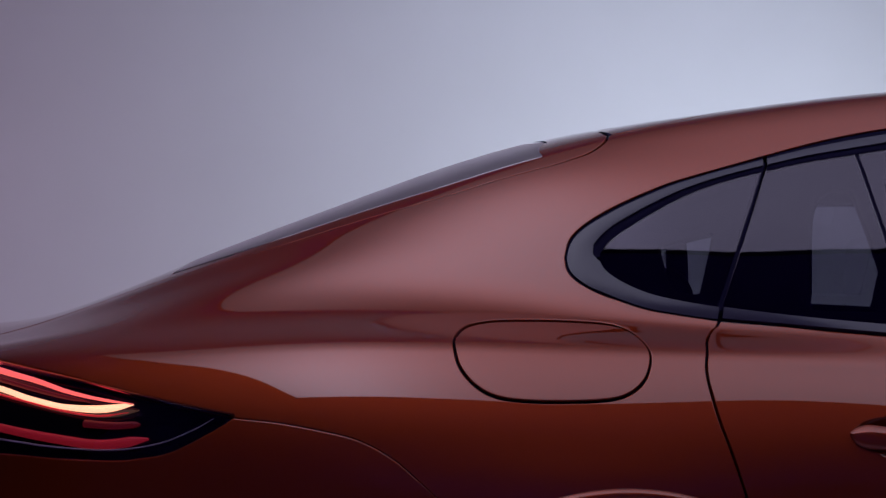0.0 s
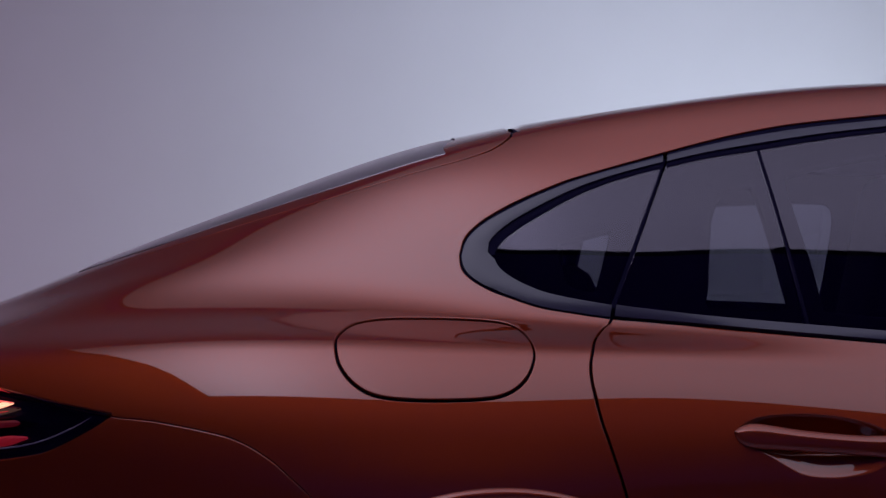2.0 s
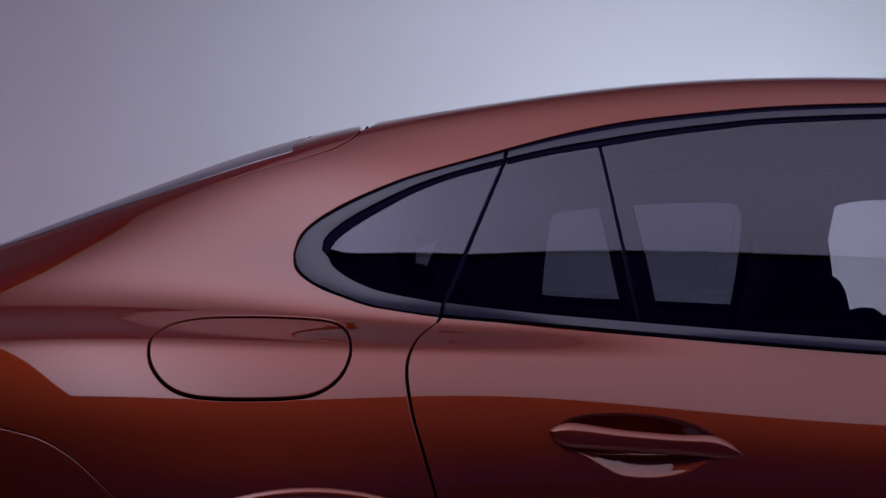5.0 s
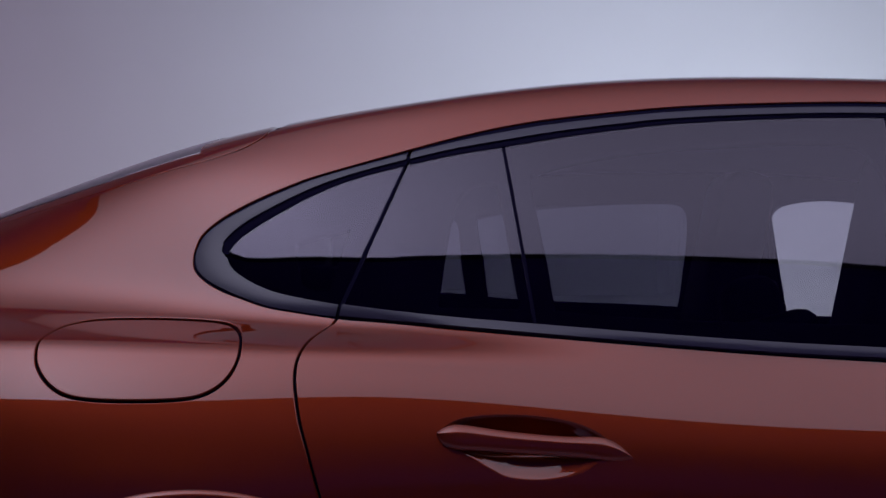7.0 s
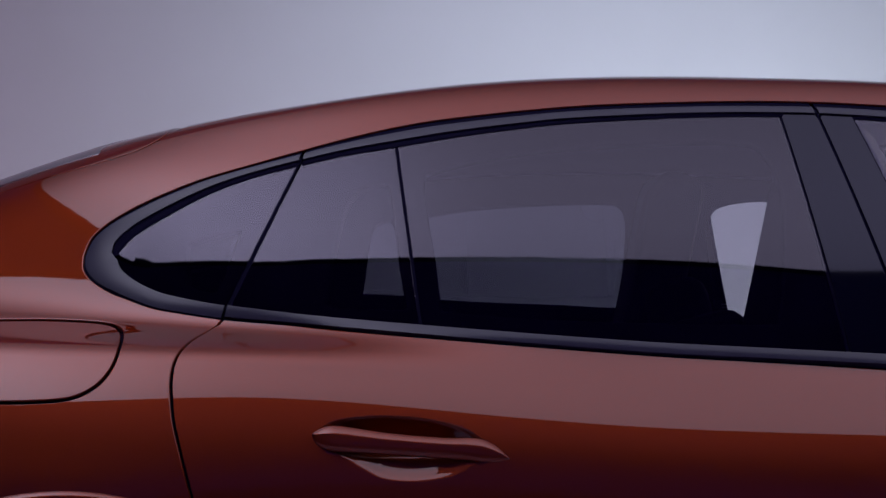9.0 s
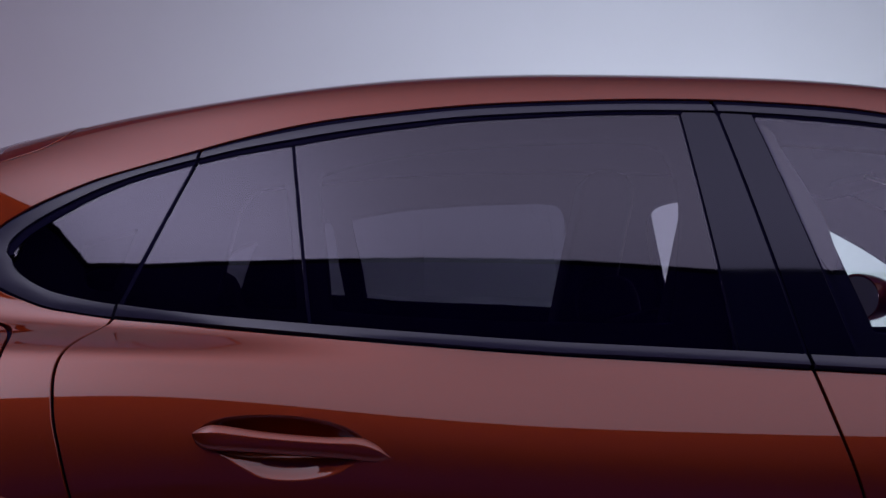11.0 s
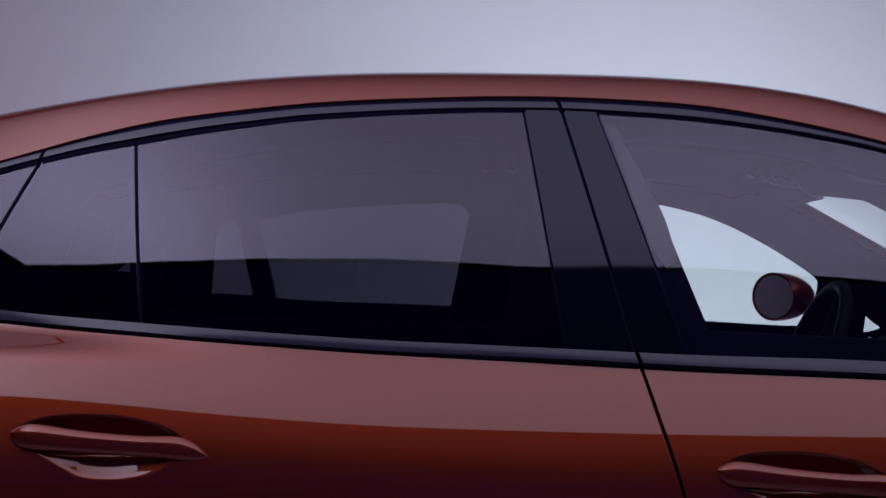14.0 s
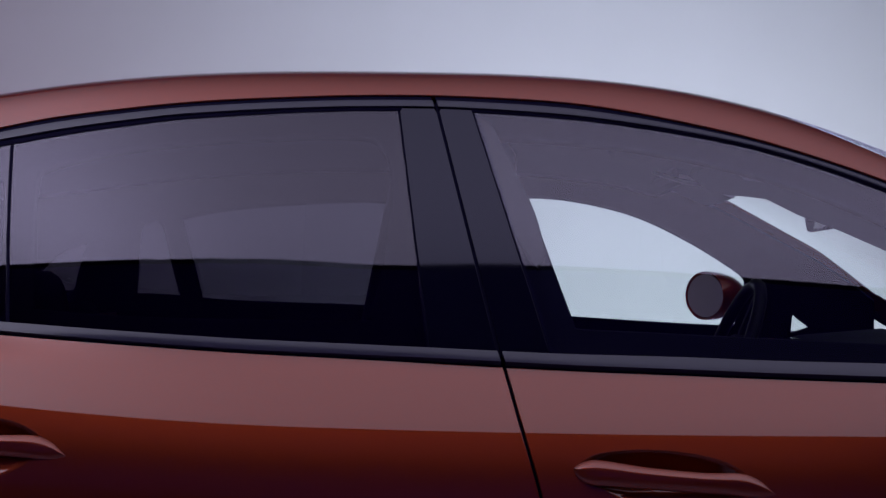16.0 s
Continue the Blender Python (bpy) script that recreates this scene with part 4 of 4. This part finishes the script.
MAIN_FAR = smooth([(.768, 1.024), (.757, 1.035), (.745, 1.11), (.722, 1.225), (.735, 1.240), (.85, 1.262), (.98, 1.275), (1.12, 1.283), (1.225, 1.284), (1.258, 1.272), (1.274, 1.235), (1.279, 1.16), (1.277, 1.05), (1.272, 1.008), (1.255, 1.003), (1.10, 1.009), (.95, 1.015)], .008, True)
FRONT_FAR = smooth([(1.540, .994), (1.510, 1.08), (1.480, 1.20), (1.482, 1.252), (1.510, 1.283), (1.60, 1.298), (1.702, 1.293), (1.816, 1.272), (1.916, 1.240), (2.031, 1.185), (2.125, 1.130), (2.166, 1.100), (2.174, 1.075), (2.168, 1.02), (2.160, .985), (2.145, .970), (2.02, .970), (1.72, .982)], .008, True)
SAIL_FAR = smooth([(2.300, 1.008), (2.322, .994), (2.350, .974), (2.326, .963), (2.301, .957), (2.298, .98)], .006, True)
MAIN_NEAR = smooth([(.795, 1.020), (.782, 1.030), (.772, 1.10), (.757, 1.19), (.752, 1.235), (.762, 1.254), (.85, 1.280), (.98, 1.300), (1.12, 1.310), (1.255, 1.314), (1.312, 1.298), (1.337, 1.22), (1.326, 1.10), (1.310, 1.02), (1.296, 1.004), (1.10, 1.005), (.95, 1.010)], .008, True)
FRONT_NEAR = smooth([(1.630, .994), (1.616, .997), (1.612, 1.010), (1.585, 1.09), (1.553, 1.184), (1.520, 1.26), (1.500, 1.30), (1.52, 1.312), (1.62, 1.306), (1.72, 1.296), (1.83, 1.275), (1.95, 1.243), (2.05, 1.205), (2.2, 1.13), (2.33, 1.05), (2.40, .99), (2.38, .978), (2.15, .98), (1.9, .985), (1.72, .991)], .008, True)
for mirror in FAR:
    low = [(x, 8.4 if x < .56 else 5.0) for x in np.arange(.22, 2.56, .04)]
    high = [(x, float(min(12.9, ditch(x) + .02))) for x in np.arange(2.50, .21, -.05)]
    holes = [QUARTER_FAR, SMALL_FAR, MAIN_FAR, FRONT_FAR, SAIL_FAR] if mirror else [QUARTER_NEAR, SMALL_NEAR, MAIN_NEAR, FRONT_NEAR]
    panel("cabin_lining", join(low, high), CABIN, car, step=0.025, lift=-0.034, edge=0.012, rim=0.004, in_v=True, mirror=mirror, holes=holes)
    if not mirror:
        panel("pillar_trim", smooth([(1.566, 1.098), (1.556, 1.100), (1.50, 1.20), (1.452, 1.332), (1.49, 1.330), (1.505, 1.295), (1.525, 1.255), (1.558, 1.180), (1.572, 1.118), (1.570, 1.106)], .008, True), PILLAR_GREY, car, step=0.02, lift=-0.029, edge=0.006, rim=0.002, mirror=mirror, label="dark grey inner pillar trim")
xs = np.arange(1.93, .30, -.04)
across("headlining", np.stack([xs, np.full(len(xs), 12.4)], 1), HEADLINING, lift=-.05, step=.04)


def cushion(bm, cx, cy, cz, sx, sy, sz, lean, r):
    return box(bm, cx, cy, cz, sx, sy, sz, r, Matrix.Rotation(radians(lean), 4, "Y"))


def seat(x, y, front):
    """A car seat with squab, wings, backrest and headrest."""
    base = new("seat" if front else "rear_seat")
    base.parent = car
    base.location = (x, y, .30)
    bm = bmesh.new()
    cushion(bm, .27, 0, .20, .52, .50, .16, -6, .05)
    part("squab", bm, LEATHER, base)
    bm = bmesh.new()
    cushion(bm, -.02, 0, .50, .14, .44, .56, -14, .05)
    for s_ in (-1, 1):
        cushion(bm, .03, s_ * .22, .46, .17, .10, .48, -14, .04)
    part("backrest", bm, LEATHER, base)
    bm = bmesh.new()
    if front:
        cushion(bm, -.098, 0, .80, .12, .29, .44, 11, .05)
    else:
        cushion(bm, -.11, 0, .80, .11, .27, .21, -2, .045)
    part("headrest", bm, LEATHER, base)
    return base


seat(1.545, CENTRE - .37, True)
seat(1.40, CENTRE + .37, True)
for y in (CENTRE - .37, CENTRE + .37):
    seat(.47, y, False)


def steering_wheel():
    base = new("steering_wheel")
    base.parent = car
    base.matrix_local = pose(2.060, CENTRE + .38, .888, 0, -68, 0)
    bm = bmesh.new()
    path = [(.185 * math.cos(a), .185 * math.sin(a), 0) for a in np.linspace(0, math.tau, 49)]
    tube(bm, path, .015, 10)
    part("rim", bm, LEATHER, base)
    bm = bmesh.new()
    box(bm, 0, 0, -.02, .13, .12, .05, .02)
    for a in (0, 180, 270):
        m = Matrix.Rotation(radians(a), 4, "Z") @ Matrix.Translation((.11, 0, -.012))
        box(bm, *m.translation, .14, .03, .015, .004, Matrix.Rotation(radians(a), 4, "Z"))
    part("hub", bm, CABIN, base)
    bm = bmesh.new()
    tube(bm, [(0, 0, -.03), (0, 0, -.30)], .04, 12)
    part("column", bm, CABIN, base)


def dashboard():
    base = new("dashboard")
    base.parent = car
    bm = bmesh.new()
    prof = [(2.14, .70), (2.10, .82), (2.14, .875), (2.22, .902), (2.40, .918), (2.62, .925), (2.72, .92), (2.60, .62)]
    n = 25
    rows = []
    for y in np.linspace(CENTRE - .72, CENTRE + .72, n):
        d = y - CENTRE
        hump = .045 * math.exp(-((d - .38) / .13) ** 2)
        rows.append([bm.verts.new((x + .05 * (d / .72) ** 2, y, z + (hump if .87 < z and x < 2.5 else 0))) for x, z in prof])
    for a, b in zip(rows, rows[1:]):
        for k in range(len(prof)):
            bm.faces.new((a[k], a[(k + 1) % len(prof)], b[(k + 1) % len(prof)], b[k]))
    bm.faces.new(rows[0])
    bm.faces.new(rows[-1][::-1])
    part("dash_top", bm, DASH, base)
    bm = bmesh.new()
    tube(bm, [(2.125, CENTRE + d, .905) for d in np.linspace(-.68, .16, 9)], .003, 8)
    part("trim_strip", bm, CHROME, base, "thin chrome strip")
    bm = bmesh.new()
    box(bm, 2.13, CENTRE, .89, .03, .30, .12, .01, Matrix.Rotation(radians(-12), 4, "Y"))
    part("screen", bm, GLOSS_BLACK, base, "dark centre screen")


def side_mirror(mirror):
    """Outer mirror on a short arm, its glass turned to the rear."""
    sgn = 1 if mirror else -1
    base = new("side_mirror")
    base.parent = car
    base.matrix_local = pose(2.165 if mirror else 2.24, CENTRE + sgn * 1.0, 1.030, 0, 0, sgn * 22)
    bm = bmesh.new()
    rows = []
    for u in np.linspace(0, 1, 10):
        f = math.sqrt(max(0.0, 1 - u ** 2.2)) * (1.0 if u else .985)
        rows.append([bm.verts.new((-.06 + .12 * u, .102 * f * math.cos(a) * (1.0 if math.cos(a) * sgn > 0 else .95), .068 * f * math.sin(a))) for a in np.linspace(0, math.tau, 32, endpoint=False)])
    inner = [bm.verts.new((-.056, .094 * math.cos(a), .061 * math.sin(a))) for a in np.linspace(0, math.tau, 32, endpoint=False)]
    rows.insert(0, inner)
    for a, b in zip(rows, rows[1:]):
        for k in range(32):
            bm.faces.new((a[k], a[(k + 1) % 32], b[(k + 1) % 32], b[k]))
    bm.faces.new(rows[-1])
    part("housing", bm, PAINT, base, "copper painted mirror housing")
    bm = bmesh.new()
    bmesh.ops.create_cone(bm, cap_ends=True, segments=32, radius1=1, radius2=.97, depth=.006, matrix=Matrix.Translation((-.055, 0, 0)) @ Matrix.Diagonal((1, .094, .061, 1)) @ Matrix.Rotation(-math.pi / 2, 4, "Y") @ Matrix.Diagonal((1, 1, 1, 1)))
    part("mirror_glass", bm, MIRROR, base, "tinted mirror glass")
    bm = bmesh.new()
    tube(bm, [(.02, -sgn * .06, -.05), (.03, -sgn * .13, -.075), (.05, -sgn * .20, -.085)], [.025, .018, .022], 10)
    part("arm", bm, GLOSS_BLACK, base)


steering_wheel()
dashboard()
side_mirror(True)
side_mirror(False)


def roof_console():
    base = new("roof_console")
    base.parent = car
    bm = bmesh.new()
    box(bm, 1.88, CENTRE, 1.335, .26, .22, .05, .02, Matrix.Rotation(radians(9), 4, "Y"))
    part("console_body", bm, HEADLINING, base)
    for d, path in ((0, [(1.837, .004), (1.86, -.004), (1.90, -.016), (1.94, -.022), (1.977, -.024)]), (-.004, [(1.890, -.004), (1.93, -.012), (1.965, -.019)])):
        bm = bmesh.new()
        tube(bm, [(x, CENTRE + d, 1.286 + z) for x, z in path], .0042, 12)
        part("chrome_bezel", bm, CHROME, base, "chrome bezel")
    bm = bmesh.new()
    box(bm, 2.185, CENTRE, 1.203, .022, .22, .062, .010, Matrix.Rotation(radians(-10), 4, "Y"))
    part("rear_view_mirror", bm, GLOSS_BLACK, base, "black rear-view mirror")
    bm = bmesh.new()
    tube(bm, [(2.185, CENTRE, 1.22), (2.16, CENTRE, 1.25), (2.10, CENTRE, 1.285)], .012, 8)
    part("mirror_stem", bm, GLOSS_BLACK, base)
    visor(base, -1)
    visor(base, 1)


def visor(base, sgn):
    """A padded sun visor, hinged at the screen's top edge and let down."""
    lower = [(1.895, 1.275), (1.940, 1.241), (2.049, 1.230), (2.111, 1.199), (2.190, 1.170), (2.288, 1.128), (2.300, 1.128)] if sgn < 0 else [(1.90, 1.300), (1.95, 1.285), (2.03, 1.250), (2.04, 1.250)]
    inner, outer = (CENTRE - .10, CENTRE - .44) if sgn < 0 else (CENTRE + .18, CENTRE + .50)
    bm = bmesh.new()
    ends = [[bm.verts.new((x, y, z)) for x, z in lower] + [bm.verts.new((x + .008, y, z + .016)) for x, z in lower[::-1]] for y in (inner, outer)]
    n = len(ends[0])
    for k in range(n):
        bm.faces.new((ends[0][k], ends[0][(k + 1) % n], ends[1][(k + 1) % n], ends[1][k]))
    bm.faces.new(ends[0])
    bm.faces.new(ends[1][::-1])
    part("sun_visor", bm, HEADLINING, base)


roof_console()
bm = bmesh.new()
box(bm, 1.1, CENTRE, .30, 2.6, 1.55, .06, .02)
part("cabin_floor", bm, CABIN, car)
bm = bmesh.new()
box(bm, .12, CENTRE, .90, .62, 1.25, .03, .01)
part("parcel_shelf", bm, CABIN, car)


# small etched marks on the far panes, as plain bars
def etched_mark(owner, x, z, width, rows):
    bm = bmesh.new()
    for k in range(rows):
        w = width * (1.0, .7, .85)[k % 3]
        p = surf([x], height_to_v([x], [z - .008 * k]), -.012)[0]
        box(bm, p[0], 2 * CENTRE - p[1], p[2], w, .0008, .0035)
    part("etched_mark", bm, GREY_LINE, owner, "pale etched maker's bars")


etched_mark([o for o in car.children if o.name.startswith("quarter_window")][-1], .415, 1.066, .018, 3)
etched_mark([o for o in car.children if o.name.startswith("front_door")][-1], 1.555, 1.012, .014, 2)
